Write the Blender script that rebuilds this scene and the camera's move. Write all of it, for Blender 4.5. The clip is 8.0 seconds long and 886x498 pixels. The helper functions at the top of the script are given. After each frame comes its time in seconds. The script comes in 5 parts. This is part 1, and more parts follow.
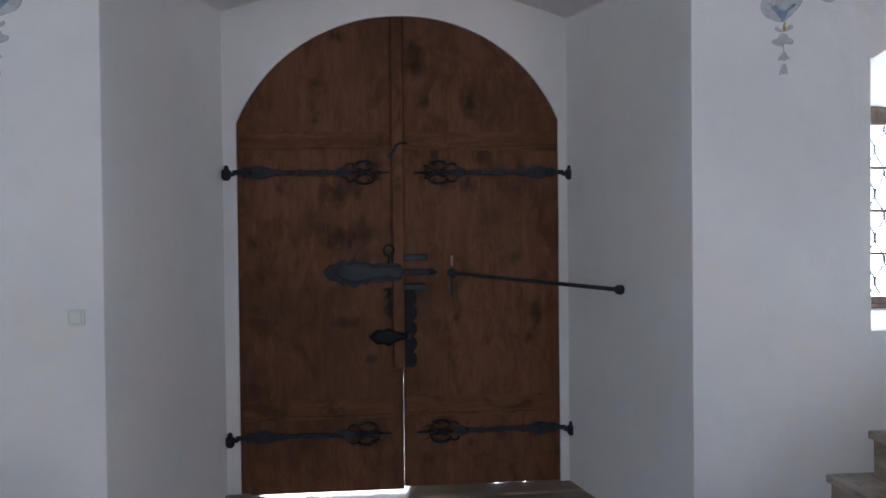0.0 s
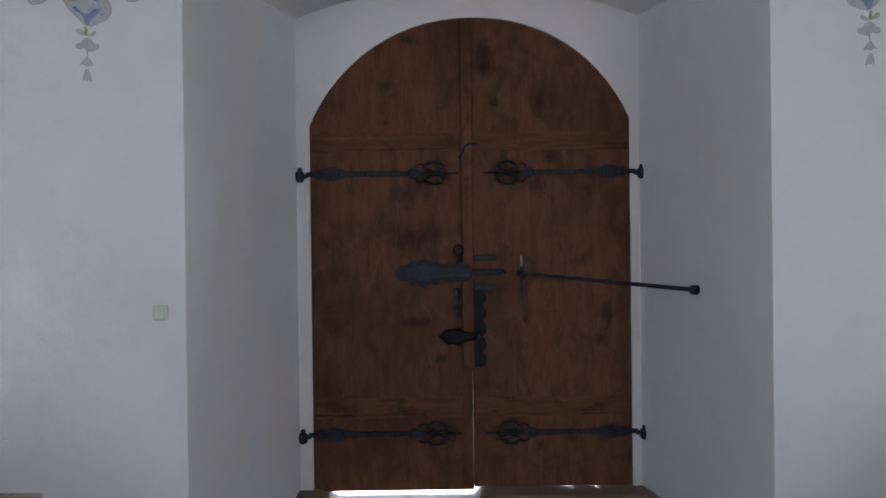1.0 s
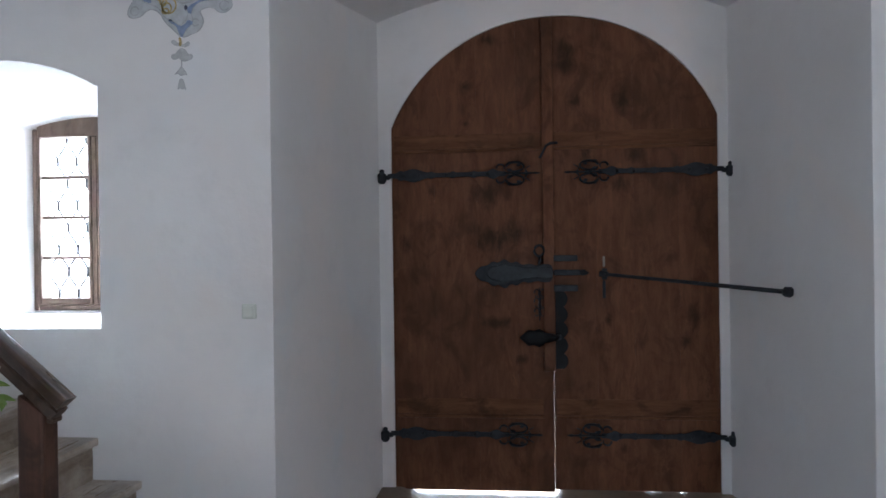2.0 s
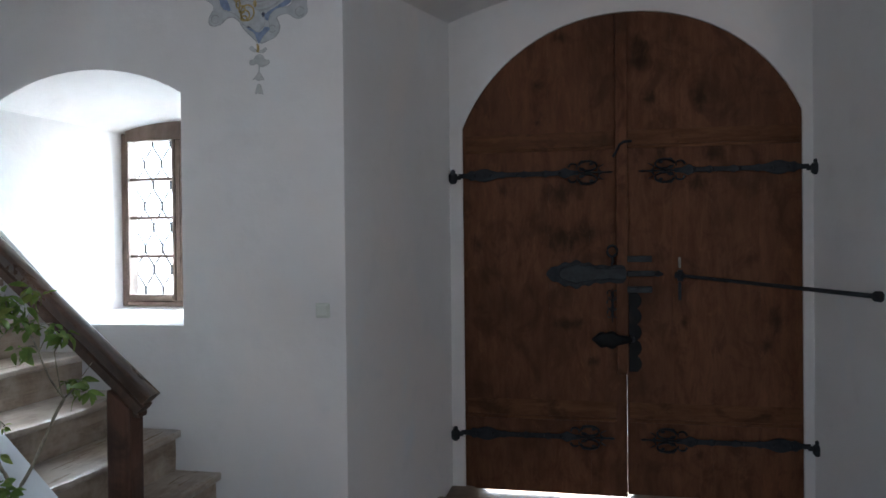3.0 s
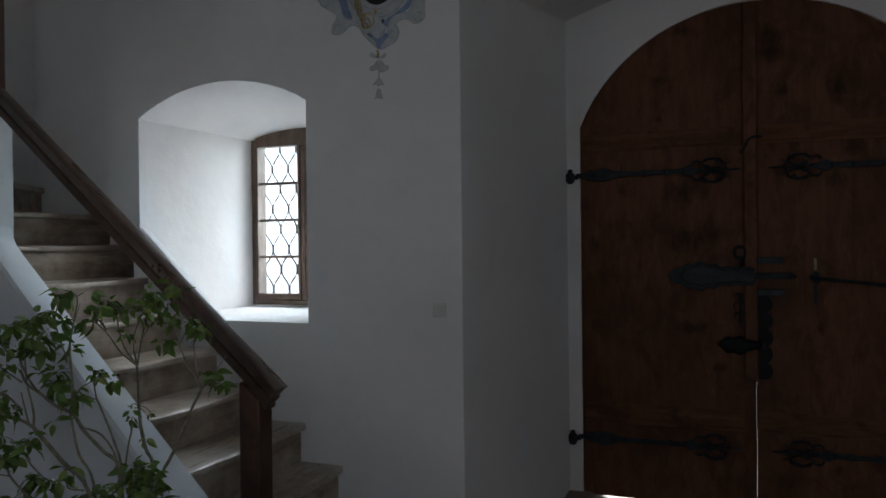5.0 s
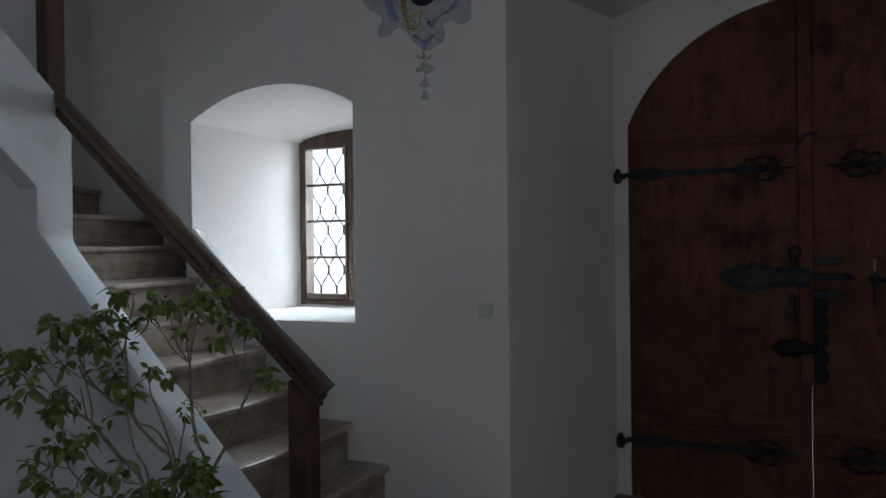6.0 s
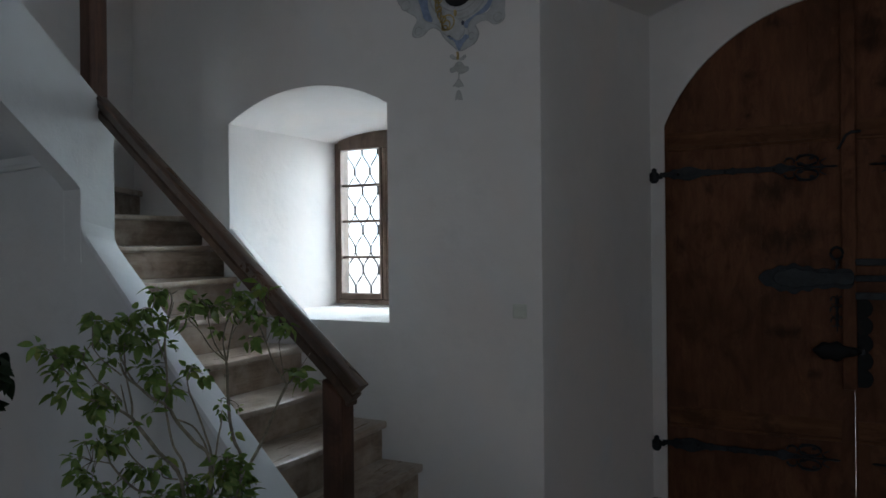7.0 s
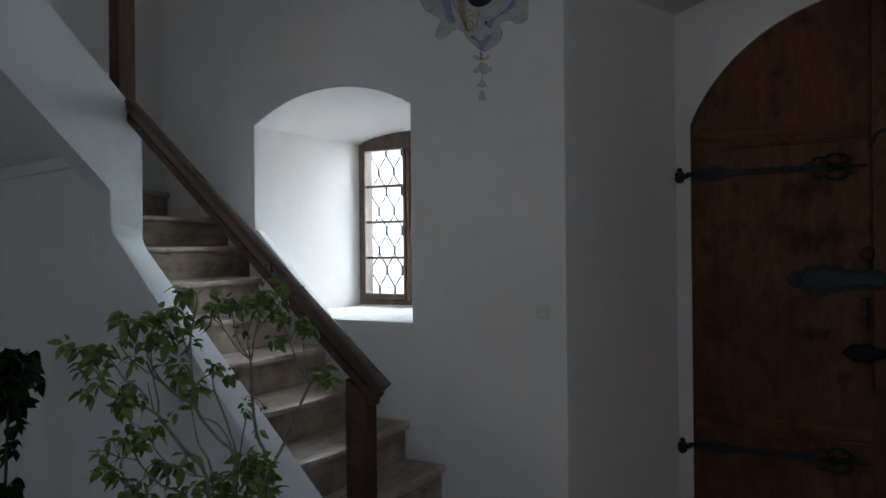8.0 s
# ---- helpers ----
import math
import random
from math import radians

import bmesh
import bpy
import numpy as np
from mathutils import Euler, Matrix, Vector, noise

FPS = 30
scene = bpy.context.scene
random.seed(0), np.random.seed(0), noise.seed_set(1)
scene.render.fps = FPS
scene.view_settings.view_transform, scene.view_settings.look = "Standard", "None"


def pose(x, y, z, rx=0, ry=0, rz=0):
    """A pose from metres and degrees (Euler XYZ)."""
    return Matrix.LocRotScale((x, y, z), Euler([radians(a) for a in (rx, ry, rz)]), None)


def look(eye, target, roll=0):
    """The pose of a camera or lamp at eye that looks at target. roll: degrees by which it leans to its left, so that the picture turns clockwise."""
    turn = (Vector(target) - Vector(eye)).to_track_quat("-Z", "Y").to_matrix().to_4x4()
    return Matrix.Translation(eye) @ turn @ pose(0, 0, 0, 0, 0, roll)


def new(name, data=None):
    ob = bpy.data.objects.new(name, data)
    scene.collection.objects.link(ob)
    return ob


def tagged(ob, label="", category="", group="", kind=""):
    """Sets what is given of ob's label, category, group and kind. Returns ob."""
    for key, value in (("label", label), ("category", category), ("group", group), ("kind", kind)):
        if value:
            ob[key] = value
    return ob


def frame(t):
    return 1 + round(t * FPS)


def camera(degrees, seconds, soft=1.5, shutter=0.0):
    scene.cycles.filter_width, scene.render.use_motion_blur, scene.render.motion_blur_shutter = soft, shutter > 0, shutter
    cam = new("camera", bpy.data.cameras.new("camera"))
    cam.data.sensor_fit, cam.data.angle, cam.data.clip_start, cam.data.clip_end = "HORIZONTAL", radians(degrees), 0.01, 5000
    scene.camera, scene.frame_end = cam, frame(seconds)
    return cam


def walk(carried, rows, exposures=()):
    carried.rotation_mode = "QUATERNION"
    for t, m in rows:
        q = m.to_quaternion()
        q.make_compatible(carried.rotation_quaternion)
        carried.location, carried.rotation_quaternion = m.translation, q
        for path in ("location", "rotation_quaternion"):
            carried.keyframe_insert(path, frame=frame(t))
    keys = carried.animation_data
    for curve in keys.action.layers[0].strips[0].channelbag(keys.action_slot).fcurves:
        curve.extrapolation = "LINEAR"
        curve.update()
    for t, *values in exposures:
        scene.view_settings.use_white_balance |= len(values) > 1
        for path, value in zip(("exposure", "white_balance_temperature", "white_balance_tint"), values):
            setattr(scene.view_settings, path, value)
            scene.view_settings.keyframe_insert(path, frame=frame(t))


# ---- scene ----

# ---------------------------------------------------------------- camera
cam = camera(62.1, 8.0, soft=1.6)
PATH = [
    (0, (-0.187, -0.112, 1.572), (0.004, 1.878, 1.542), -0.6),
    (0.5, (-0.198, -0.122, 1.543), (-0.093, 1.875, 1.528), -0.6),
    (1, (-0.208, -0.119, 1.532), (-0.196, 1.881, 1.522), -0.7),
    (1.5, (-0.203, -0.12, 1.532), (-0.303, 1.877, 1.524), -0.8),
    (3, (-0.191, -0.122, 1.56), (-0.594, 1.837, 1.544), -0.6),
    (3.5, (-0.187, -0.122, 1.567), (-0.673, 1.818, 1.549), -0.6),
    (4, (-0.185, -0.122, 1.561), (-0.753, 1.795, 1.548), -0.6),
    (4.5, (-0.193, -0.125, 1.555), (-0.831, 1.77, 1.546), -0.6),
    (6, (-0.197, -0.126, 1.55), (-1.015, 1.7, 1.547), -0.7),
    (6.5, (-0.193, -0.13, 1.546), (-1.056, 1.674, 1.546), -0.6),
    (7, (-0.191, -0.127, 1.553), (-1.094, 1.658, 1.55), -0.6),
    (7.5, (-0.19, -0.127, 1.551), (-1.124, 1.642, 1.549), -0.6),
    (8, (-0.184, -0.125, 1.549), (-1.146, 1.628, 1.55), -0.6),
]
walk(cam, [(t, look(eye, target, roll)) for t, eye, target, roll in PATH],
     exposures=[(0.0, 2.90, 5740, 9), (1.7, 2.96, 5780, 8.5), (3.0, 2.36, 5940, 7), (3.5, 1.90, 5980, 6), (4.0, 1.53, 6020, 5), (4.5, 1.06, 6040, 5), (8.0, 1.20, 6060, 5)])

# ---------------------------------------------------------------- light
WALL_Y, DOORWALL_Y, OUT_Y = 3.25, 4.512, 4.85
SIDE_X, BACK_Y, CEIL_Z = 4.444, -7.0, 7.2
RECESS_Y = 3.50

world = bpy.data.worlds.new("sky")
scene.world = world
world.use_nodes = True
wn = world.node_tree.nodes
sky = wn.new("ShaderNodeTexSky")
sky.sky_type = "NISHITA"
sky.sun_disc = False
sky.sun_elevation, sky.sun_rotation = radians(48), radians(80)
wn["Background"].inputs["Strength"].default_value = 0.15
world.node_tree.links.new(sky.outputs["Color"], wn["Background"].inputs["Color"])

sun = new("sun", bpy.data.lights.new("sun", "SUN"))
sun.data.energy, sun.data.angle, sun.data.color = 4.5, radians(0.5), (1.0, 0.95, 0.88)
sun.matrix_world = look((0, 0, 0), (-math.cos(radians(48)) * math.sin(radians(80)), -math.cos(radians(48)) * math.cos(radians(80)), -math.sin(radians(48))))


# Area lamps added out of sight to stand in for daylight.
def window_light(eye, target, w, h, watts, colour, spread=180):
    lamp = new("window_light", bpy.data.lights.new("window_light", "AREA"))
    lamp.data.shape, lamp.data.size, lamp.data.size_y = "RECTANGLE", w, h
    lamp.data.energy, lamp.data.color = watts, colour
    lamp.data.spread = radians(spread)
    lamp.matrix_world = look(eye, target)
    return lamp


for side in (-1, 1):
    # High panels outdoors standing in for sky light through the two windows.
    window_light((side * 2.1, 6.3, 4.1), (side * 2.75, 4.0, 1.75), 5.0, 2.4, 155, (0.91, 0.965, 1.0))
    # Lamps in the added side openings, lighting the room from behind.
    window_light((side * (SIDE_X + 0.35), -5.1, 2.15), (side * -0.4, 3.4, 1.2), 1.9, 2.4, 14.5, (0.955, 0.957, 1.0))
# Unseen low panel outside, added to send light onto the stair risers.
window_light((0.0, 6.6, 2.25), (0.0, 4.0, 1.95), 5.8, 2.5, 222, (0.90, 0.97, 1.0))
# Weak fill lamp added high over the door; no known window there.
window_light((0.0, 3.32, 5.0), (0.0, 2.2, 4.0), 1.5, 1.7, 6, (0.74, 0.88, 1.0))

# ---------------------------------------------------------------- materials


class Mat:
    """A node material and short ways to add nodes to it."""

    def __init__(self, name):
        self.m = bpy.data.materials.new(name)
        self.m.use_nodes = True
        self.nt = self.m.node_tree
        self.b = self.nt.nodes["Principled BSDF"]
        self.co = self.nt.nodes.new("ShaderNodeTexCoord").outputs["Object"]

    def n(self, kind, **sets):
        node = self.nt.nodes.new(kind)
        for k, v in sets.items():
            node.inputs[k.replace("_", " ")].default_value = v
        return node

    def link(self, a, b):
        self.nt.links.new(a, b)

    def scaled(self, s, world=False):
        mp = self.n("ShaderNodeMapping")
        if world:
            self.link(self.n("ShaderNodeNewGeometry").outputs["Position"], mp.inputs["Vector"])
        else:
            self.link(self.co, mp.inputs["Vector"])
        mp.inputs["Scale"].default_value = s
        return mp.outputs["Vector"]

    def noise(self, scale, detail=4, rough=0.55, s=(1, 1, 1), world=False, distort=0.0):
        t = self.n("ShaderNodeTexNoise", Scale=scale, Detail=detail, Roughness=rough, Distortion=distort)
        self.link(self.scaled(s, world), t.inputs["Vector"])
        return t.outputs["Fac"]

    def ramp(self, fac, lo, hi, a=0.0, b=1.0):
        r = self.n("ShaderNodeMapRange")
        r.inputs["From Min"].default_value, r.inputs["From Max"].default_value = lo, hi
        r.inputs["To Min"].default_value, r.inputs["To Max"].default_value = a, b
        r.interpolation_type = "SMOOTHSTEP"
        self.link(fac, r.inputs["Value"])
        return r.outputs["Result"]

    def mix(self, fac, a, b):
        x = self.nt.nodes.new("ShaderNodeMix")
        x.data_type = "RGBA"
        for sock, v in ((x.inputs[0], fac), (x.inputs[6], a), (x.inputs[7], b)):
            if isinstance(v, (int, float)):
                sock.default_value = v
            elif isinstance(v, tuple):
                sock.default_value = (*v, 1)
            else:
                self.link(v, sock)
        return x.outputs[2]

    def math(self, op, a, b=0.0):
        x = self.nt.nodes.new("ShaderNodeMath")
        x.operation = op
        for sock, v in ((x.inputs[0], a), (x.inputs[1], b)):
            if isinstance(v, (int, float)):
                sock.default_value = v
            else:
                self.link(v, sock)
        return x.outputs[0]

    def bump(self, height, strength, distance, over=None):
        b = self.n("ShaderNodeBump", Strength=strength, Distance=distance)
        self.link(height, b.inputs["Height"])
        if over is not None:
            self.link(over, b.inputs["Normal"])
        return b.outputs["Normal"]

    def done(self, colour, rough, normal=None, metal=0.0, spec=0.5):
        for sock, v in ((self.b.inputs["Base Color"], colour), (self.b.inputs["Roughness"], rough)):
            if isinstance(v, (int, float)):
                sock.default_value = v
            elif isinstance(v, tuple):
                sock.default_value = (*v, 1)
            else:
                self.link(v, sock)
        if normal is not None:
            self.link(normal, self.b.inputs["Normal"])
        self.b.inputs["Metallic"].default_value = metal
        self.b.inputs["Specular IOR Level"].default_value = spec
        return self.m


def plaster(name, tone, dirt, relief=1.0):
    k = Mat(name)
    big = k.noise(0.9, 5, 0.6, world=True)
    mid = k.noise(5.0, 5, 0.6, world=True)
    fine = k.noise(60.0, 4, 0.6, world=True)
    c = k.mix(k.ramp(big, 0.35, 0.7), tone, tuple(v * 0.93 for v in tone))
    c = k.mix(k.ramp(k.noise(0.7, 4, 0.6, (1, 1, 0.8), world=True, distort=0.6), 0.46, 0.66, 0.0, 0.7), c, (tone[0] * 1.02, tone[1] * 0.955, tone[2] * 0.915))
    c = k.mix(k.ramp(k.noise(1.9, 5, 0.62, (1.3, 1.3, 1), world=True), 0.55, 0.72, 0.0, 0.6), c, (tone[0] * 0.93, tone[1] * 0.97, tone[2] * 1.0))
    c = k.mix(k.ramp(mid, 0.52, 0.75, 0.0, 0.5), c, dirt)
    n = k.bump(k.noise(2.3, 3, 0.5, world=True), 0.22 * relief, 0.04)
    n = k.bump(mid, 0.25 * relief, 0.02, n)
    n = k.bump(fine, 0.16 * relief, 0.002, n)
    return k.done(c, 0.92, n, spec=0.2)


PLASTER = plaster("lime_plaster", (0.772, 0.760, 0.757), (0.687, 0.672, 0.662))
# Greyer and bluer than PLASTER; stair shade and sky tint are in the tone.
PLASTER_STAIR = plaster("sky_tinted_stair_plaster", (0.625, 0.652, 0.675), (0.545, 0.570, 0.590), 1.1)


def wood(name, light, dark, grain, rough=0.55, knots=(), wear=None, vary=0.0, gloss=0.4, blots=1.0):
    """Board wood; grain: the scale of the texture along x, y, z (small along the boards)."""
    k = Mat(name)
    fibre = k.noise(6.0, 8, 0.7, grain, world=True, distort=0.4)
    broad = k.noise(1.6, 5, 0.6, tuple(0.5 + 0.12 * g for g in grain), world=True)
    c = k.mix(k.ramp(fibre, 0.3, 0.72), dark, light)
    c = k.mix(k.ramp(broad, 0.45, 0.72, 0.0, 0.8 * blots), c, tuple(v * 0.55 for v in dark))
    blot = k.noise(5.0, 7, 0.68, tuple(0.7 + 0.15 * g for g in grain), world=True, distort=0.8)
    c = k.mix(k.ramp(blot, 0.48, 0.66, 0.0, 0.78 * blots), c, tuple(v * 0.5 for v in dark))
    c = k.mix(k.ramp(blot, 0.28, 0.42, 0.45, 0.0), c, tuple(v * 1.35 for v in light))
    if vary:
        r = k.nt.nodes.new("ShaderNodeObjectInfo").outputs["Random"]
        c = k.mix(k.math("MULTIPLY", r, vary), c, tuple(v * 0.5 for v in dark))
    for x, z, rx, rz in knots:
        mp = k.n("ShaderNodeMapping")
        k.link(k.nt.nodes.new("ShaderNodeNewGeometry").outputs["Position"], mp.inputs["Vector"])
        rx, rz = rx * 1.3, rz * 1.3
        mp.inputs["Scale"].default_value = (1 / rx, 0, 1 / rz)
        mp.inputs["Location"].default_value = (-x / rx, 0, -z / rz)
        ln = k.nt.nodes.new("ShaderNodeVectorMath")
        ln.operation = "LENGTH"
        k.link(mp.outputs["Vector"], ln.inputs[0])
        d = k.math("ADD", ln.outputs["Value"], k.math("MULTIPLY", k.noise(11.0, 6, 0.7, (1.6, 1, 0.8), world=True, distort=0.6), 2.6))
        c = k.mix(k.ramp(d, 1.15, 2.45, 0.76, 0.0), c, tuple(v * 0.16 for v in dark))
    if wear is not None:
        w = k.noise(3.0, 6, 0.65, world=True)
        c = k.mix(k.ramp(w, 0.40, 0.66, 0.0, 0.85), c, wear)
    n = k.bump(fibre, 0.35, 0.004)
    return k.done(c, k.ramp(fibre, 0.2, 0.8, rough + 0.12, rough - 0.08), n, spec=gloss)


DOOR_KNOTS = [(0.10, 2.76, 0.075, 0.075), (0.07, 2.66, 0.07, 0.05), (0.15, 2.42, 0.045, 0.05), (0.44, 2.42, 0.045, 0.07), (-0.39, 2.83, 0.06, 0.035), (-0.54, 2.54, 0.035, 0.04),
              (-0.54, 2.31, 0.04, 0.025), (0.52, 2.08, 0.05, 0.06), (0.21, 2.09, 0.03, 0.06), (-0.41, 1.86, 0.10, 0.07), (-0.76, 1.89, 0.035, 0.05), (0.42, 1.90, 0.06, 0.07), (-0.25, 1.60, 0.11, 0.07),
              (-0.40, 1.58, 0.10, 0.10), (-0.93, 1.55, 0.04, 0.06), (-0.35, 1.05, 0.11, 0.035), (-0.20, 0.82, 0.04, 0.03), (0.34, 1.07, 0.02, 0.035), (0.86, 1.09, 0.055, 0.08), (0.81, 0.94, 0.04, 0.06), (0.42, 0.26, 0.035, 0.035)]
OAK_DOOR = wood("stained_door_boards", (0.180, 0.0735, 0.0355), (0.110, 0.043, 0.0205), (3.2, 3.2, 0.7), 0.62, DOOR_KNOTS, vary=0.18, gloss=0.2, blots=0.8)
OAK_RAIL = wood("door_rail_wood", (0.160, 0.066, 0.029), (0.092, 0.037, 0.0155), (0.5, 4.0, 4.0), 0.62, gloss=0.2)
TREAD_WOOD = wood("worn_tread_wood", (0.45, 0.365, 0.285), (0.26, 0.185, 0.13), (4.5, 0.4, 4.5), 0.30, wear=(0.53, 0.47, 0.405), vary=0.25, gloss=0.8, blots=0.75)
RISER_WOOD = wood("riser_wood", (0.44, 0.355, 0.275), (0.235, 0.165, 0.115), (4.5, 0.4, 4.5), 0.46, wear=(0.47, 0.395, 0.32), vary=0.4, blots=0.85)
HAND_WOOD = wood("polished_rail_wood", (0.160, 0.095, 0.058), (0.08, 0.049, 0.033), (0.6, 4.5, 0.6), 0.30, gloss=0.55)
RAIL_WOOD = wood("dark_rail_wood", (0.125, 0.076, 0.048), (0.065, 0.04, 0.027), (0.6, 4.5, 0.6), 0.48)
POST_WOOD = wood("dark_post_wood", (0.125, 0.060, 0.038), (0.055, 0.025, 0.016), (4.5, 4.5, 0.35), 0.40)
SASH_WOOD = wood("window_frame_wood", (0.17, 0.115, 0.085), (0.10, 0.064, 0.047), (3.0, 3.0, 0.5), 0.55)


def iron(name, tone, rough):
    k = Mat(name)
    a = k.noise(18.0, 5, 0.65, world=True)
    c = k.mix(k.ramp(a, 0.35, 0.7), tone, tuple(v * 0.55 for v in tone))
    c = k.mix(k.ramp(k.noise(7.0, 5, 0.6, world=True), 0.58, 0.75, 0, 0.5), c, (0.05, 0.028, 0.018))
    return k.done(c, rough, k.bump(a, 0.5, 0.004), metal=0.2, spec=0.3)


IRON = iron("forged_iron", (0.030, 0.035, 0.042), 0.65)
LOCK_IRON = iron("worn_lock_iron", (0.040, 0.046, 0.053), 0.6)
GRILLE_IRON = iron("grille_iron", (0.045, 0.047, 0.05), 0.7)
PALE_IRON = iron("worn_pale_iron", (0.30, 0.28, 0.24), 0.45)
BLACK_IRON = iron("black_iron", (0.006, 0.0065, 0.008), 0.6)


def plain(name, tone, rough, amount=0.85, scale=25.0, spec=0.4):
    k = Mat(name)
    a = k.noise(scale, 4, 0.6, world=True)
    return k.done(k.mix(k.ramp(a, 0.3, 0.7), tone, tuple(v * amount for v in tone)), rough, k.bump(a, 0.12, 0.003), spec=spec)


SWITCH_PLASTIC = plain("aged_switch_plastic", (0.66, 0.68, 0.62), 0.45, 0.95)
PAINT_GREY = plain("wall_paint_grey", (0.52, 0.535, 0.545), 0.9, 0.75, 30)
PAINT_LINE = plain("wall_paint_line", (0.44, 0.455, 0.465), 0.9, 0.75, 30)
PAINT_PALE = plain("wall_paint_pale", (0.515, 0.54, 0.558), 0.9, 0.84, 30)
PAINT_BLUE = plain("wall_paint_blue", (0.26, 0.33, 0.50), 0.9, 0.7, 40)
PAINT_OCHRE = plain("wall_paint_ochre", (0.56, 0.43, 0.18), 0.6, 0.5, 60)
PAINT_DARK = plain("wall_paint_dark_blue", (0.09, 0.10, 0.14), 0.9, 0.7, 40)
PAINT_BLACK = plain("wall_paint_black", (0.02, 0.02, 0.022), 0.85, 0.7)
POT_CLAY = plain("terracotta", (0.36, 0.16, 0.09), 0.85, 0.75)
SOIL = plain("potting_soil", (0.035, 0.024, 0.017), 0.95, 0.5, 60)
BARK = plain("green_brown_stem", (0.31, 0.28, 0.21), 0.45, 0.55, 50)
# Stem of the backlit plant, its shade put into the colour.
SHADED_BARK = plain("shaded_stem", (0.045, 0.04, 0.028), 0.7, 0.6, 50)


def leaf_material(name, tone, old, rough, through_light, gloss=0.3):
    k = Mat(name)
    r = k.nt.nodes.new("ShaderNodeObjectInfo").outputs["Random"]
    c = k.mix(r, tone, tuple(v * 0.7 for v in tone))
    c = k.mix(k.ramp(r, 0.88, 0.97), c, old)
    v = k.noise(35.0, 3, 0.5, world=True)
    c = k.mix(k.ramp(v, 0.4, 0.7, 0, 0.4), c, tuple(x * 0.6 for x in tone))
    c = k.mix(k.ramp(k.noise(55.0, 4, 0.6, world=True), 0.52, 0.66, 0, 0.6), c, old)
    k.b.inputs["Transmission Weight"].default_value = 0.0
    k.b.inputs["Subsurface Weight"].default_value = 0.0
    m = k.done(c, rough, k.bump(v, 0.2, 0.003), spec=gloss)
    thin = k.nt.nodes.new("ShaderNodeBsdfTranslucent")
    k.link(c, thin.inputs["Color"])
    both = k.nt.nodes.new("ShaderNodeMixShader")
    both.inputs[0].default_value = through_light
    k.link(k.b.outputs[0], both.inputs[1])
    k.link(thin.outputs[0], both.inputs[2])
    k.link(both.outputs[0], k.nt.nodes["Material Output"].inputs["Surface"])
    return m


LEAF = leaf_material("glossy_green_leaf", (0.25, 0.38, 0.105), (0.37, 0.43, 0.12), 0.21, 0.42, 0.7)
# Near black: the leaves' backlit shade is in the base colour.
SHADED_LEAF = leaf_material("shaded_green_leaf", (0.018, 0.031, 0.014), (0.026, 0.036, 0.016), 0.6, 0.05, 0.06)


def floor_material():
    k = Mat("worn_floor_stone")
    a = k.noise(1.3, 6, 0.6, world=True)
    f = k.noise(22.0, 5, 0.65, world=True)
    c = k.mix(k.ramp(a, 0.35, 0.7), (0.33, 0.26, 0.20), (0.23, 0.175, 0.13))
    c = k.mix(k.ramp(f, 0.5, 0.75, 0, 0.5), c, (0.11, 0.082, 0.06))
    return k.done(c, 0.6, k.bump(f, 0.3, 0.004), spec=0.4)


FLOOR = floor_material()


def ground_material():
    k = Mat("pale_gravel")
    f = k.noise(30.0, 6, 0.65, world=True)
    return k.done(k.mix(k.ramp(f, 0.3, 0.7), (0.62, 0.60, 0.56), (0.46, 0.44, 0.41)), 0.9, k.bump(f, 0.5, 0.01))


GROUND = ground_material()


# Emission stands in for overbright sky, so the panes come out white.
def glowing_backdrop_material():
    k = Mat("glowing_backdrop")
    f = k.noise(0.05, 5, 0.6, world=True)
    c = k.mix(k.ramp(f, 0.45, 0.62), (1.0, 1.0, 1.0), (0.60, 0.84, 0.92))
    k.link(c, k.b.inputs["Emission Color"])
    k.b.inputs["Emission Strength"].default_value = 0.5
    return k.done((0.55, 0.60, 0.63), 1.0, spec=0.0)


BACKDROP_GLOW = glowing_backdrop_material()


def glass_material():
    m = bpy.data.materials.new("old_window_glass")
    m.use_nodes = True
    b = m.node_tree.nodes["Principled BSDF"]
    b.inputs["Base Color"].default_value = (0.96, 0.98, 0.98, 1)
    b.inputs["Roughness"].default_value = 0.02
    b.inputs["Transmission Weight"].default_value = 1.0
    b.inputs["IOR"].default_value = 1.02
    return m


GLASS = glass_material()

# ---------------------------------------------------------------- mesh tools


def part(name, bm, material, parent=None, label="", smooth=False):
    """Links a bmesh as one mesh object, under parent if one is given."""
    bmesh.ops.recalc_face_normals(bm, faces=bm.faces)
    me = bpy.data.meshes.new(name)
    bm.to_mesh(me)
    bm.free()
    if smooth:
        for p in me.polygons:
            p.use_smooth = True
    me.materials.append(material)
    ob = new(name, me)
    if parent is not None:
        ob.parent = parent
    if label:
        tagged(ob, label)
    return ob


def thing(name, label, category, group="", kind="", at=(0, 0, 0)):
    ob = new(name)
    ob.empty_display_size = 0.1
    ob.location = at
    return tagged(ob, label, category, group, kind)


def box(x0, x1, y0, y1, z0, z1, bevel=0.0, segments=2):
    bm = bmesh.new()
    bmesh.ops.create_cube(bm, size=1)
    for v in bm.verts:
        v.co = Vector(((x0 + x1) / 2 + v.co.x * (x1 - x0), (y0 + y1) / 2 + v.co.y * (y1 - y0), (z0 + z1) / 2 + v.co.z * (z1 - z0)))
    if bevel:
        bmesh.ops.bevel(bm, geom=bm.edges[:], offset=bevel, segments=segments, affect="EDGES", profile=0.5)
    return bm


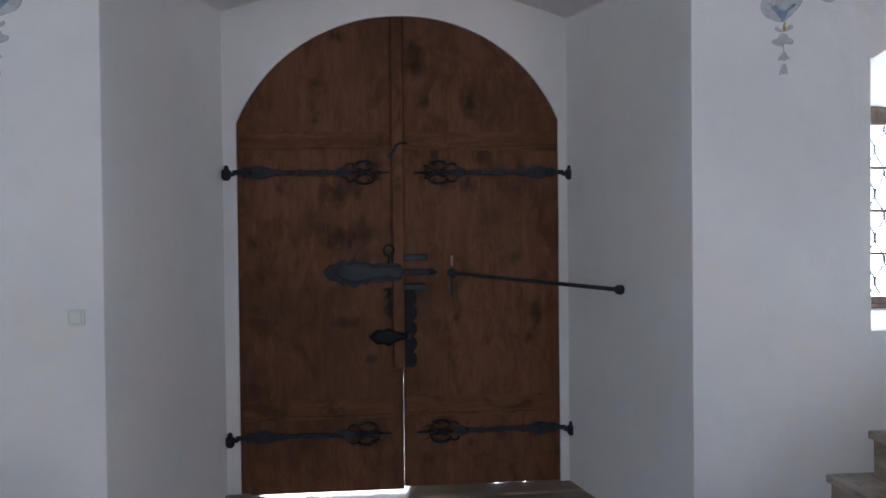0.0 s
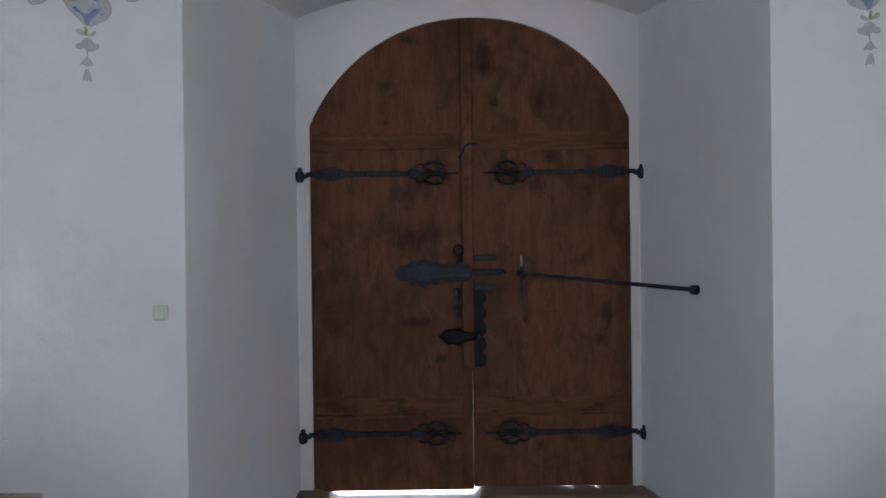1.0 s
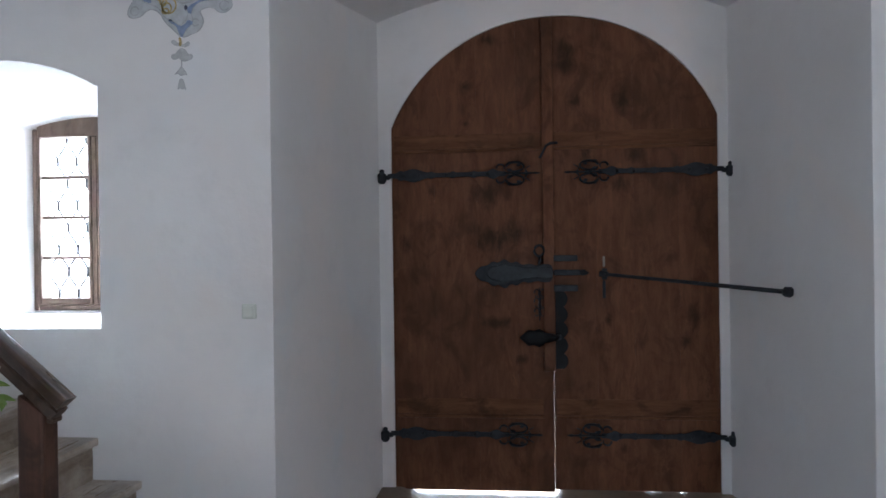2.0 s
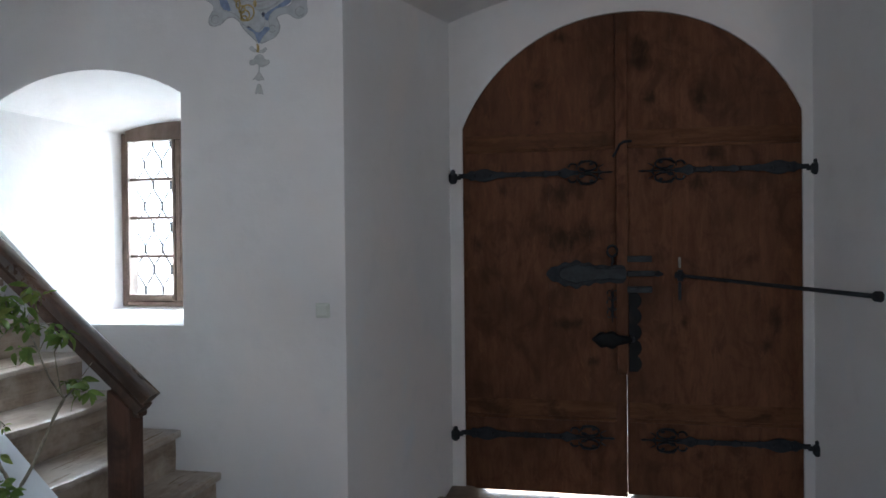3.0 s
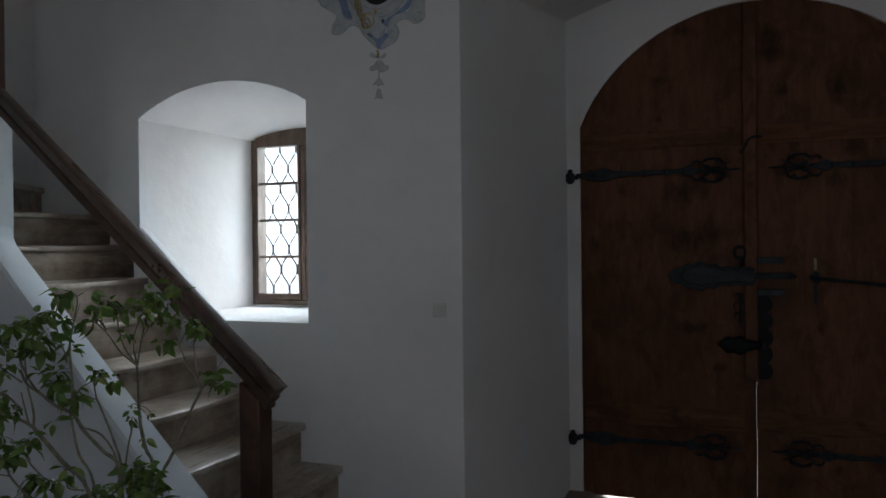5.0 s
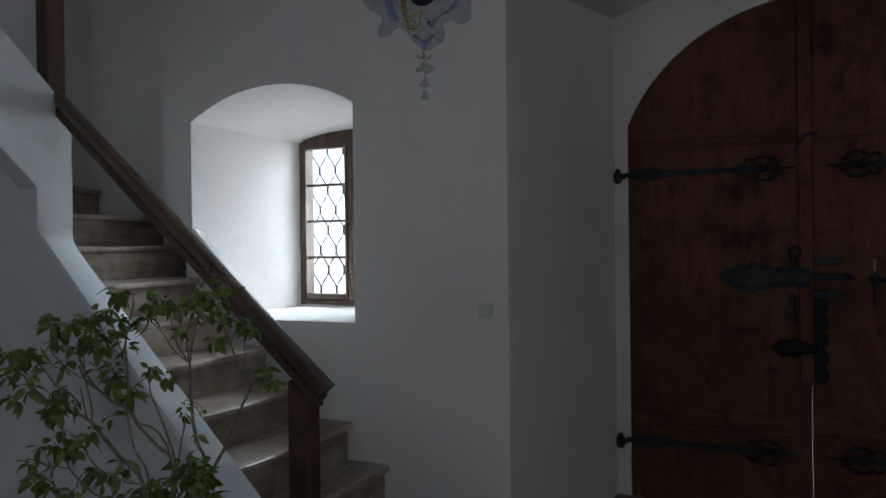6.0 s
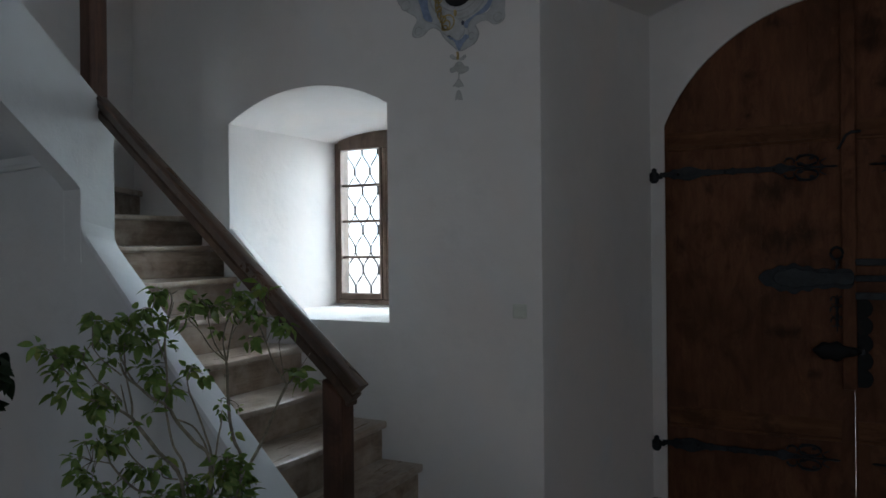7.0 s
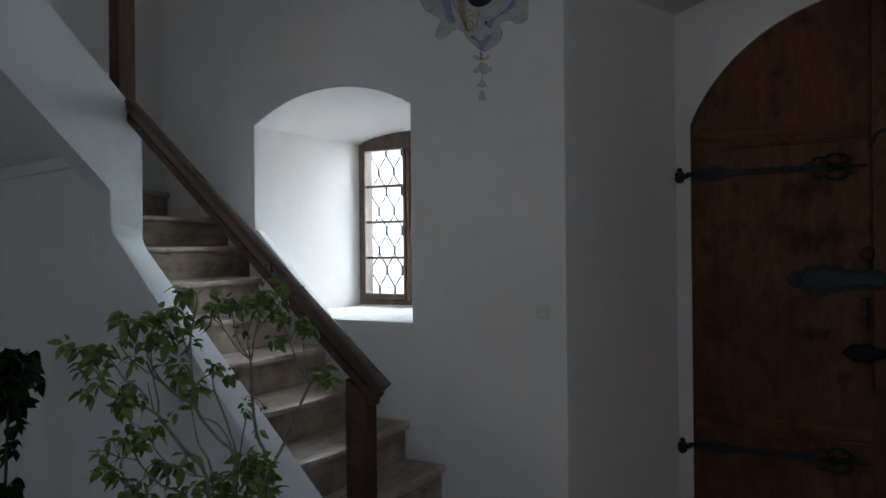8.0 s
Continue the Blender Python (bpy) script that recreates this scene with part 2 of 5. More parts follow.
def loft(rings, closed=True, caps=True):
    """Skin between rings of equal length."""
    bm = bmesh.new()
    rows = [[bm.verts.new(p) for p in ring] for ring in rings]
    n = len(rows[0])
    for a, b in zip(rows, rows[1:]):
        for i in range(n if closed else n - 1):
            bm.faces.new((a[i], a[(i + 1) % n], b[(i + 1) % n], b[i]))
    if caps:
        bm.faces.new(rows[0])
        bm.faces.new(rows[-1])
    return bm


def prism(outline, y0, y1, axis="y", bevel=0.0):
    """A flat outline of (a, b) pulled from y0 to y1 along the axis."""
    put = {"y": lambda a, b, c: (a, c, b), "x": lambda a, b, c: (c, a, b), "z": lambda a, b, c: (a, b, c)}[axis]
    bm = loft([[put(a, b, y0) for a, b in outline], [put(a, b, y1) for a, b in outline]])
    if bevel:
        bmesh.ops.recalc_face_normals(bm, faces=bm.faces)
        bmesh.ops.bevel(bm, geom=bm.edges[:], offset=bevel, segments=1, affect="EDGES", profile=0.5)
    return bm


def tube(points, radii, sides=8, flat=1.0):
    """A tapering rod along points."""
    pts = [Vector(p) for p in points]
    rings = []
    for i, p in enumerate(pts):
        d = (pts[min(i + 1, len(pts) - 1)] - pts[max(i - 1, 0)]).normalized()
        up = Vector((0, 0, 1)) if abs(d.z) < 0.9 else Vector((1, 0, 0))
        u = d.cross(up).normalized()
        w = d.cross(u)
        r = radii[i] if isinstance(radii, (list, tuple)) else radii
        rings.append([p + (u * math.cos(a) + w * math.sin(a) * flat) * r for a in [2 * math.pi * k / sides for k in range(sides)]])
    return loft(rings)


def join(*parts_bm):
    out = bmesh.new()
    for b in parts_bm:
        me = bpy.data.meshes.new("tmp")
        b.to_mesh(me)
        b.free()
        out.from_mesh(me)
        bpy.data.meshes.remove(me)
    return out


def turned(bm, m):
    bmesh.ops.transform(bm, matrix=m, verts=bm.verts)
    return bm


def carve(solid, cutters):
    """Cuts the cutter solids out of a solid; returns the mesh that is left."""
    me = bpy.data.meshes.new("solid")
    bmesh.ops.recalc_face_normals(solid, faces=solid.faces)
    solid.to_mesh(me)
    solid.free()
    ob = new("solid", me)
    made = []
    for c in cutters:
        bmesh.ops.recalc_face_normals(c, faces=c.faces)
        cm = bpy.data.meshes.new("cut")
        c.to_mesh(cm)
        c.free()
        co = new("cut", cm)
        made.append(co)
        mod = ob.modifiers.new("cut", "BOOLEAN")
        mod.operation, mod.object, mod.solver = "DIFFERENCE", co, "EXACT"
    bpy.context.view_layer.update()
    dg = bpy.context.evaluated_depsgraph_get()
    out = bmesh.new()
    res = ob.evaluated_get(dg).to_mesh()
    out.from_mesh(res)
    ob.evaluated_get(dg).to_mesh_clear()
    for o in (ob, *made):
        bpy.data.objects.remove(o)
    return out


def arc(half, spring, crown, n, x0=0.0):
    """Points of a segmental arch from the left spring over the crown to the right one."""
    s = crown - spring
    r = (half * half + s * s) / (2 * s)
    a = math.asin(min(1.0, half / r))
    if s > half:
        a = math.pi - a
    return [(x0 + r * math.sin(-a + 2 * a * i / n), crown - r + r * math.cos(-a + 2 * a * i / n)) for i in range(n + 1)]


# ---------------------------------------------------------------- large structure


def stretch(p, q, y):
    """The outline on the way from the outline at y0 to that at y1, carried on to y."""
    (y0, a), (y1, b) = p, q
    f = (y - y0) / (y1 - y0)
    return [(u[0] + (v[0] - u[0]) * f, y, u[1] + (v[1] - u[1]) * f) for u, v in zip(a, b)]


WINDOW_X = 2.729


def niche_cutter(side):
    """The splayed window niche, whose lower outer corner is cut off along the stairs."""
    sill, top = (1.158, 0.0) if side < 0 else (1.098, 0.085)
    front = [(-3.34, sill), (-2.80, sill), (-2.228, sill)] + [(x, z + top + 0.022 * (x + 3.34)) for x, z in reversed(arc(0.556, 2.312, 2.464, 14, -2.784))]
    back = [(-3.128, sill + 0.010), (-2.80, sill + 0.010), (-2.33, sill + 0.010)] + [(x, z) for x, z in reversed(arc(0.399, 2.275, 2.335, 14, -2.729))]
    rings = [stretch((WALL_Y, front), (4.05, back), y) for y in (WALL_Y - 0.1, 4.05)]
    if side > 0:
        rings = [[(-x, y, z) for x, y, z in r] for r in rings]
    return loft(rings)


def opening_cutter(side):
    """The throat of the window, flaring to the outside."""
    xc = side * WINDOW_X
    low = 1.185 if side < 0 else 1.125
    rings = []
    for y, hw, z0, z1 in ((4.0, 0.382, low, 2.268), (4.20, 0.382, low, 2.268), (OUT_Y + 0.05, 1.15, 0.95, 3.25)):
        rings.append([(xc - hw, y, z0), (xc + hw, y, z0), (xc + hw, y, z1), (xc - hw, y, z1)])
    return loft(rings)


def added_upper_opening():
    """Opening added unseen high over the door for a lamp, with a steep sill."""
    return loft([[(-hw, y, z0), (hw, y, z0), (hw, y, z1), (-hw, y, z1)] for y, hw, z0, z1 in ((WALL_Y - 0.05, 1.05, 3.75, 6.10), (OUT_Y + 0.05, 0.60, 4.60, 5.90))])


def door_niche_cutter():
    inner = [(-1.095, -0.3), (1.062, -0.3)] + list(reversed(arc(1.0785, 2.965, 3.165, 20, -0.0165)))
    outer = [(-1.365, -0.3), (1.325, -0.3)] + list(reversed(arc(1.345, 2.87, 3.20, 20, -0.02)))
    return loft([stretch((WALL_Y, outer), (DOORWALL_Y, inner), y) for y in (WALL_Y - 0.1, DOORWALL_Y)])


def door_opening_cutter():
    o = [(-1.012, -0.3), (1.004, -0.3)] + [(x, z + 0.034 * max(x, 0.0)) for x, z in reversed(arc(1.008, 2.29, 2.962, 28, -0.004))]
    return prism(o, DOORWALL_Y - 0.1, OUT_Y + 0.1)


front = carve(box(-SIDE_X - 0.5, SIDE_X + 0.5, WALL_Y, OUT_Y, -0.2, CEIL_Z),
              [niche_cutter(-1), niche_cutter(1), opening_cutter(-1), opening_cutter(1), added_upper_opening(), door_niche_cutter(), door_opening_cutter(),
               box(-SIDE_X - 0.1, -3.555, WALL_Y - 0.1, RECESS_Y, -0.3, CEIL_Z + 0.1), box(3.555, SIDE_X + 0.1, WALL_Y - 0.1, RECESS_Y, -0.3, CEIL_Z + 0.1),
               prism([(-3.60, 1.77), (-3.37, 1.585), (-3.37, 1.30), (-3.60, 1.30)], WALL_Y - 0.1, RECESS_Y), prism([(3.60, 1.77), (3.37, 1.585), (3.37, 1.30), (3.60, 1.30)], WALL_Y - 0.1, RECESS_Y)])
wall_front = tagged(part("wall_north", front, PLASTER), "thick white limewashed wall with deep door and window niches", "wall", kind="structure")
for p in wall_front.data.polygons:
    p.use_smooth = True
wall_front.data.set_sharp_from_angle(angle=radians(32))
soft = wall_front.modifiers.new("worn_edges", "BEVEL")
soft.width, soft.segments, soft.limit_method, soft.angle_limit = 0.014, 3, "ANGLE", radians(35)
soft.harden_normals = True


def sloping_lip(side):
    """The slope of plaster across the niche's lower outer corner, following the stairs."""
    o = [(-3.40, 1.10), (-2.79, 1.10), (-2.785, 1.156), (-2.80, 1.166), (-3.07, 1.425), (-3.345, 1.692), (-3.40, 1.70)]
    if side > 0:
        o = [(-x, z - 0.060) for x, z in o]
    return prism(o, WALL_Y + 0.0015, WALL_Y + 0.07, bevel=0.012)


for side in (-1, 1):
    tagged(part("niche_lip", sloping_lip(side), PLASTER), "sloping white plaster lip across the niche corner", "wall", kind="structure")


def side_wall(name, side):
    x0, x1 = sorted((side * SIDE_X, side * (SIDE_X + 0.5)))
    # The opening is made up, out of view, to let a lamp in.
    bm = carve(box(x0, x1, BACK_Y, RECESS_Y + 0.001, -0.2, CEIL_Z), [box(x0 - 0.1, x1 + 0.1, -6.1, -4.1, 0.9, 3.4)])
    return tagged(part(name, bm, PLASTER), "plain white plastered side wall with an unseen opening added for light", "wall", kind="structure")


side_wall("wall_west", -1)
side_wall("wall_east", 1)
tagged(part("wall_south", box(-SIDE_X - 0.5, SIDE_X + 0.5, BACK_Y - 0.5, BACK_Y, -0.2, CEIL_Z), PLASTER), "plain white plastered back wall", "wall", kind="structure")
# Ceiling is out of view; brown instead of white to darken the upper walls.
tagged(part("ceiling", box(-SIDE_X - 0.5, SIDE_X + 0.5, BACK_Y - 0.5, OUT_Y, CEIL_Z, CEIL_Z + 0.3), SASH_WOOD), "plain unseen ceiling in brown wood that cuts bounced light", "ceiling", kind="structure")
tagged(part("floor", box(-SIDE_X, SIDE_X, BACK_Y, 4.30, -0.2, 0.0), FLOOR), "worn brown stone floor running into the door niche", "floor", kind="structure")


def threshold():
    """The worn door sill, trodden hollow under the left leaf."""
    rings = []
    for j in range(9):
        yy = 4.301 + (OUT_Y - 4.301) * j / 8
        ring = []
        for i in range(49):
            x = -1.10 + 2.2 * i / 48
            f = min(1.0, max(0.0, (0.055 - x) / 0.06)) * min(1.0, max(0.0, (x + 0.99) / 0.14))
            f = f * f * (3 - 2 * f)
            g = min(1.0, j / 3)
            ring.append((x, yy, 0.0 - (0.050 * f * g + (0.020 * math.exp(-((x - 0.60) / 0.05) ** 2) + 0.020 * math.exp(-((x - 0.78) / 0.025) ** 2)) * min(1.0, max(0.0, (j - 2) / 2))) + 0.004 * noise.noise((x * 6, yy * 6, 0))))
        rings.append([(-1.10, yy, -0.2)] + ring + [(1.10, yy, -0.2)])
    return loft(rings)


tagged(part("threshold", threshold(), FLOOR, None, "", True), "worn brown stone door sill", "threshold", kind="structure")
tagged(part("ground", box(-400, 400, -400, 800, -0.5, -0.205), GROUND), "pale gravel ground round the building", "ground", kind="structure")

# Distant sheet added outside; it glows by itself.
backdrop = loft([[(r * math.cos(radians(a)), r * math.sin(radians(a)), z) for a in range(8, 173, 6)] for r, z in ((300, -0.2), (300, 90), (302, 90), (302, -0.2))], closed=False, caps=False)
tagged(part("backdrop", backdrop, BACKDROP_GLOW), "glowing white backdrop standing in for the bright sky outside the windows", "backdrop", kind="structure")

# ---------------------------------------------------------------- stairs
RISE, RUN = 0.192, 0.25
ALONG = math.atan2(0.25, 1.448)


def stair_y(x):
    """The inner face of the wall that carries the stairs, drawing nearer the window wall as it climbs."""
    return 2.025 - 0.1726 * (x + 1.70)


def step_z(k):
    return (0.215, 0.424, 0.629)[k - 1] if k < 4 else 0.817 + RISE * (k - 4)


def nose_x(k):
    return -2.030 - RUN * (k - 2) + {3: 0.032, 4: 0.022}.get(k, 0.0)


def mirror_x(bm, side):
    if side > 0:
        bmesh.ops.scale(bm, vec=(-1, 1, 1), verts=bm.verts)
        bmesh.ops.reverse_faces(bm, faces=bm.faces)
    return bm


def tread(k, side):
    """One worn tread with a square, slightly rounded nosing, hollowed where feet fall; its edge draws back towards the stair wall."""
    x1, z = nose_x(k), step_z(k)
    x0 = nose_x(k + 1) - 0.06 if k < 9 else -SIDE_X + 0.004
    far = WALL_Y - 0.001 if k < 8 else RECESS_Y - 0.001
    rings = []
    n = 18
    for i in range(n + 1):
        f = i / n
        hollow = 0.012 * math.sin(math.pi * f) ** 2 * (1.0 + 0.5 * noise.noise((k * 3.1, f * 4, 0)))
        wob = 0.006 * noise.noise((k * 1.7, f * 5, 3.0)) + 0.002 * noise.noise((k * 2.7, f * 23, 3.0)) - 0.022 * (1 - f) ** 2
        xn = x1 + wob
        prof = [(x0, z), (x1 - 0.12, z - 0.10 * hollow), (x1 - 0.04, z - 0.5 * hollow), (xn - 0.006, z - 0.8 * hollow), (xn - 0.0015, z - 0.0018 - 0.9 * hollow), (xn, z - 0.006 - hollow),
                (xn, z - 0.031), (xn - 0.002, z - 0.036), (xn - 0.006, z - 0.038), (x0, z - 0.038)]
        ring = []
        for x, zz in prof:
            near = stair_y(x) - 0.03
            ring.append((x, near + (far - near) * f, zz))
        rings.append(ring)
    return mirror_x(loft(rings), side)


def riser(k, side):
    """A thin board set back under the nosing, a little bowed and uneven at its foot."""
    z1 = step_z(k) - 0.0385
    z0 = step_z(k - 1) - 0.012 if k > 1 else 0.0
    far = WALL_Y - 0.001 if k < 8 else RECESS_Y - 0.001
    x = nose_x(k) - 0.030
    near = stair_y(x) - 0.03
    rings = []
    for i in range(13):
        f = i / 12
        y = near + (far - near) * f
        bow = -0.018 * (1 - f) ** 2 + 0.004 * noise.noise((k * 5.3, f * 3, 1.0))
        rings.append([(x - 0.022 + bow, y, z0), (x + bow - 0.003, y, z0), (x + bow, y, (z0 + z1) / 2), (x + bow - 0.001, y, z1), (x - 0.022 + bow, y, z1)])
    return mirror_x(loft(rings), side)


def crisp(ob, angle=32):
    """Smooth shading with sharp edges kept."""
    for p in ob.data.polygons:
        p.use_smooth = True
    ob.data.set_sharp_from_angle(angle=radians(angle))
    return ob


def staircase(side, last):
    st = thing("staircase", "worn brown wooden stairs climbing along the white wall", "stairs", "stairs beside the door")
    for k in range(1, min(last, 9) + 1):
        crisp(part("tread", tread(k, side), TREAD_WOOD, st))
        crisp(part("riser", riser(k, side), RISER_WOOD, st))
    if last > 9:
        # winder at the turn, from the pier to the corner of the walls
        z = step_z(10)
        part("tread", prism([(-3.80, 2.37), (-4.359, RECESS_Y - 0.001), (-4.44, RECESS_Y - 0.001), (-4.44, 2.49)], z - 0.038, z, "z", 0.004), TREAD_WOOD, st)
        part("riser", prism([(-3.83, 2.40), (-4.389, RECESS_Y - 0.002), (-4.415, RECESS_Y - 0.002), (-3.86, 2.40)], step_z(9) - 0.001, z - 0.0385, "z"), RISER_WOOD, st)
    if side > 0:
        st.location = (-0.040, 0, -0.018)
    return st


staircase(-1, 10)
staircase(1, 5)


def slope_top(x):
    return 0.628 + (-1.894 - x) * 0.7804


def stair_wall(side):
    """The plastered wall under the stairs, with a sloping top and a pier at the turn."""
    turn = [(-3.112, 0.002), (-3.130, 0.010), (-3.142, 0.024), (-3.148, 0.050)]
    xs = [-1.70] + [-1.75 - 0.1 * i for i in range(14)] + [x for x, _ in turn]
    rings = []
    for x in xs:
        y1 = stair_y(x)
        y0 = y1 - 0.175
        w = 0.006 * noise.noise((x * 4, 0, 7)) * min(1.0, (x + 3.148) / 0.4)
        zt = slope_top(x) + dict(turn).get(x, 0.0)
        zn = zt + 0.035 * min(1.0, max(0.0, (-1.9 - x) / 1.25))
        rings.append([(x, y0 + w, -0.05), (x, y0 + w, zn - 0.012 + w), (x, y0 + 0.012 + w, zn + w), (x, y1 - 0.01, zt + 0.5 * w), (x, y1, zt - 0.01), (x, y1, -0.05)])
    return mirror_x(loft(rings), side)


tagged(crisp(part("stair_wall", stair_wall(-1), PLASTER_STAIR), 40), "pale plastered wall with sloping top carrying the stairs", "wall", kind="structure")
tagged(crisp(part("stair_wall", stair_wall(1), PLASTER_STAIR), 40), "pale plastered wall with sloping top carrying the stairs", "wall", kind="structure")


def pier_and_flight():
    """The pier at the turn and the side of the upper flight, which climbs towards the room."""
    top = [(2.284 - 0.28 * i, 2.202 + 0.252 * i) for i in range(9)]
    low = [(2.052 - 0.26 * i, 1.890 + 0.236 * i) for i in range(9)]
    outline = [(2.284, 1.52), (2.287, 1.8)] + top + list(reversed(low)) + [(2.078, 1.866), (2.092, 1.850), (2.1035, 1.834), (2.1035, 1.75), (2.1035, 1.50)]
    rings = []
    for x in (-3.15, -3.162, -3.288, -3.30):
        d = 0.008 if x in (-3.15, -3.30) else 0.0
        c = (sum(a for a, _ in outline) / len(outline), sum(b for _, b in outline) / len(outline))
        rings.append([(x, a + 0.1726 * (-3.15 - x) - d * (1 if a > c[0] else -1) * 0.6, b - d * (0.5 if (a, b) in top else -0.5)) for a, b in outline])
    return loft(rings)


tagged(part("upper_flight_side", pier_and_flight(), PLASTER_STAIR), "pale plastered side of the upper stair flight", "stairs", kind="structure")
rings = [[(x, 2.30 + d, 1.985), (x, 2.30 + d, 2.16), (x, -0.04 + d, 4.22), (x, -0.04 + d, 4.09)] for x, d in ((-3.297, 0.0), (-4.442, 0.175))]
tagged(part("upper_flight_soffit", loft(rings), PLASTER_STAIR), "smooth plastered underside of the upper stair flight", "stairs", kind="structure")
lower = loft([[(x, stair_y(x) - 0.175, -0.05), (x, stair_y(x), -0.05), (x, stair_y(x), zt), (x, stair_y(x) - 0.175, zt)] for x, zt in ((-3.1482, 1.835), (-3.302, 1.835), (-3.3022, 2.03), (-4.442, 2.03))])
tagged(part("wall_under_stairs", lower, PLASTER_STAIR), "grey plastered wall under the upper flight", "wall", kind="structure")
moulding = turned(box(-1.29, -0.17, -0.024, 0.012, 1.962, 1.990, 0.009), Matrix.Translation((-3.15, stair_y(-3.15) - 0.172, 0)) @ pose(0, 0, 0, 0, 0, -math.degrees(ALONG)))
tagged(part("trim", moulding, PLASTER_STAIR), "narrow plaster moulding under the stair soffit", "moulding", kind="structure")

# handrail with newel and corner post
rail = thing("stair_rail", "dark brown wooden handrail with square newel post", "handrail")
SLOPE = 0.7273


def rail_top(x):
    return 1.112 + (-1.552 - x) * SLOPE


def rail_piece(profile, x0, x1, drop):
    """A bar with a (width, height) profile along the stairs, its top at drop under the rail's line, its lower end cut square."""
    rings = []
    for i in range(13):
        x = x0 + (x1 - x0) * i / 12
        z = rail_top(x) - drop
        square = 0.62 if i == 0 else 0.0
        rings.append([(x + square * b, stair_y(x) - 0.055 + a, z + b * (1 - square * SLOPE)) for a, b in profile])
    return loft(rings)


HAND = [(-0.022, -0.056), (-0.027, -0.051), (-0.027, -0.024), (-0.030, -0.020), (-0.031, -0.011), (-0.027, -0.003), (-0.019, 0.0), (0.019, 0.0), (0.027, -0.003), (0.031, -0.011), (0.030, -0.020), (0.027, -0.024), (0.027, -0.051), (0.022, -0.056)]
crisp(part("handrail", rail_piece(HAND, -1.534, -3.152, 0.0), HAND_WOOD, rail, "rounded dark handrail polished by use"), 50)
part("under_rail", rail_piece([(-0.021, -0.052), (-0.025, -0.048), (-0.025, -0.014), (-0.019, -0.010), (-0.019, 0.0), (0.019, 0.0), (0.019, -0.010), (0.025, -0.014), (0.025, -0.048), (0.021, -0.052)], -1.562, -3.146, 0.0555), RAIL_WOOD, rail)
ny = stair_y(-1.65) - 0.055
newel = prism([(-1.697, 0.0), (-1.615, 0.0), (-1.615, rail_top(-1.615) - 0.106), (-1.697, rail_top(-1.697) - 0.106)], ny - 0.040, ny + 0.036)
bmesh.ops.bevel(newel, geom=newel.edges[:], offset=0.007, segments=2, affect="EDGES", profile=0.5)
part("newel", newel, POST_WOOD, rail, "square dark newel post")
part("rail_bracket", prism([(-1.6148, rail_top(-1.615) - 0.1065), (-1.592, rail_top(-1.592) - 0.1065), (-1.596, rail_top(-1.596) - 0.124), (-1.6148, rail_top(-1.615) - 0.135)], ny - 0.024, ny + 0.024, bevel=0.003), RAIL_WOOD, rail)
part("corner_post", box(-3.242, -3.170, 2.172, 2.270, 2.10, 4.6, 0.008), POST_WOOD, rail, "tall dark square corner post")

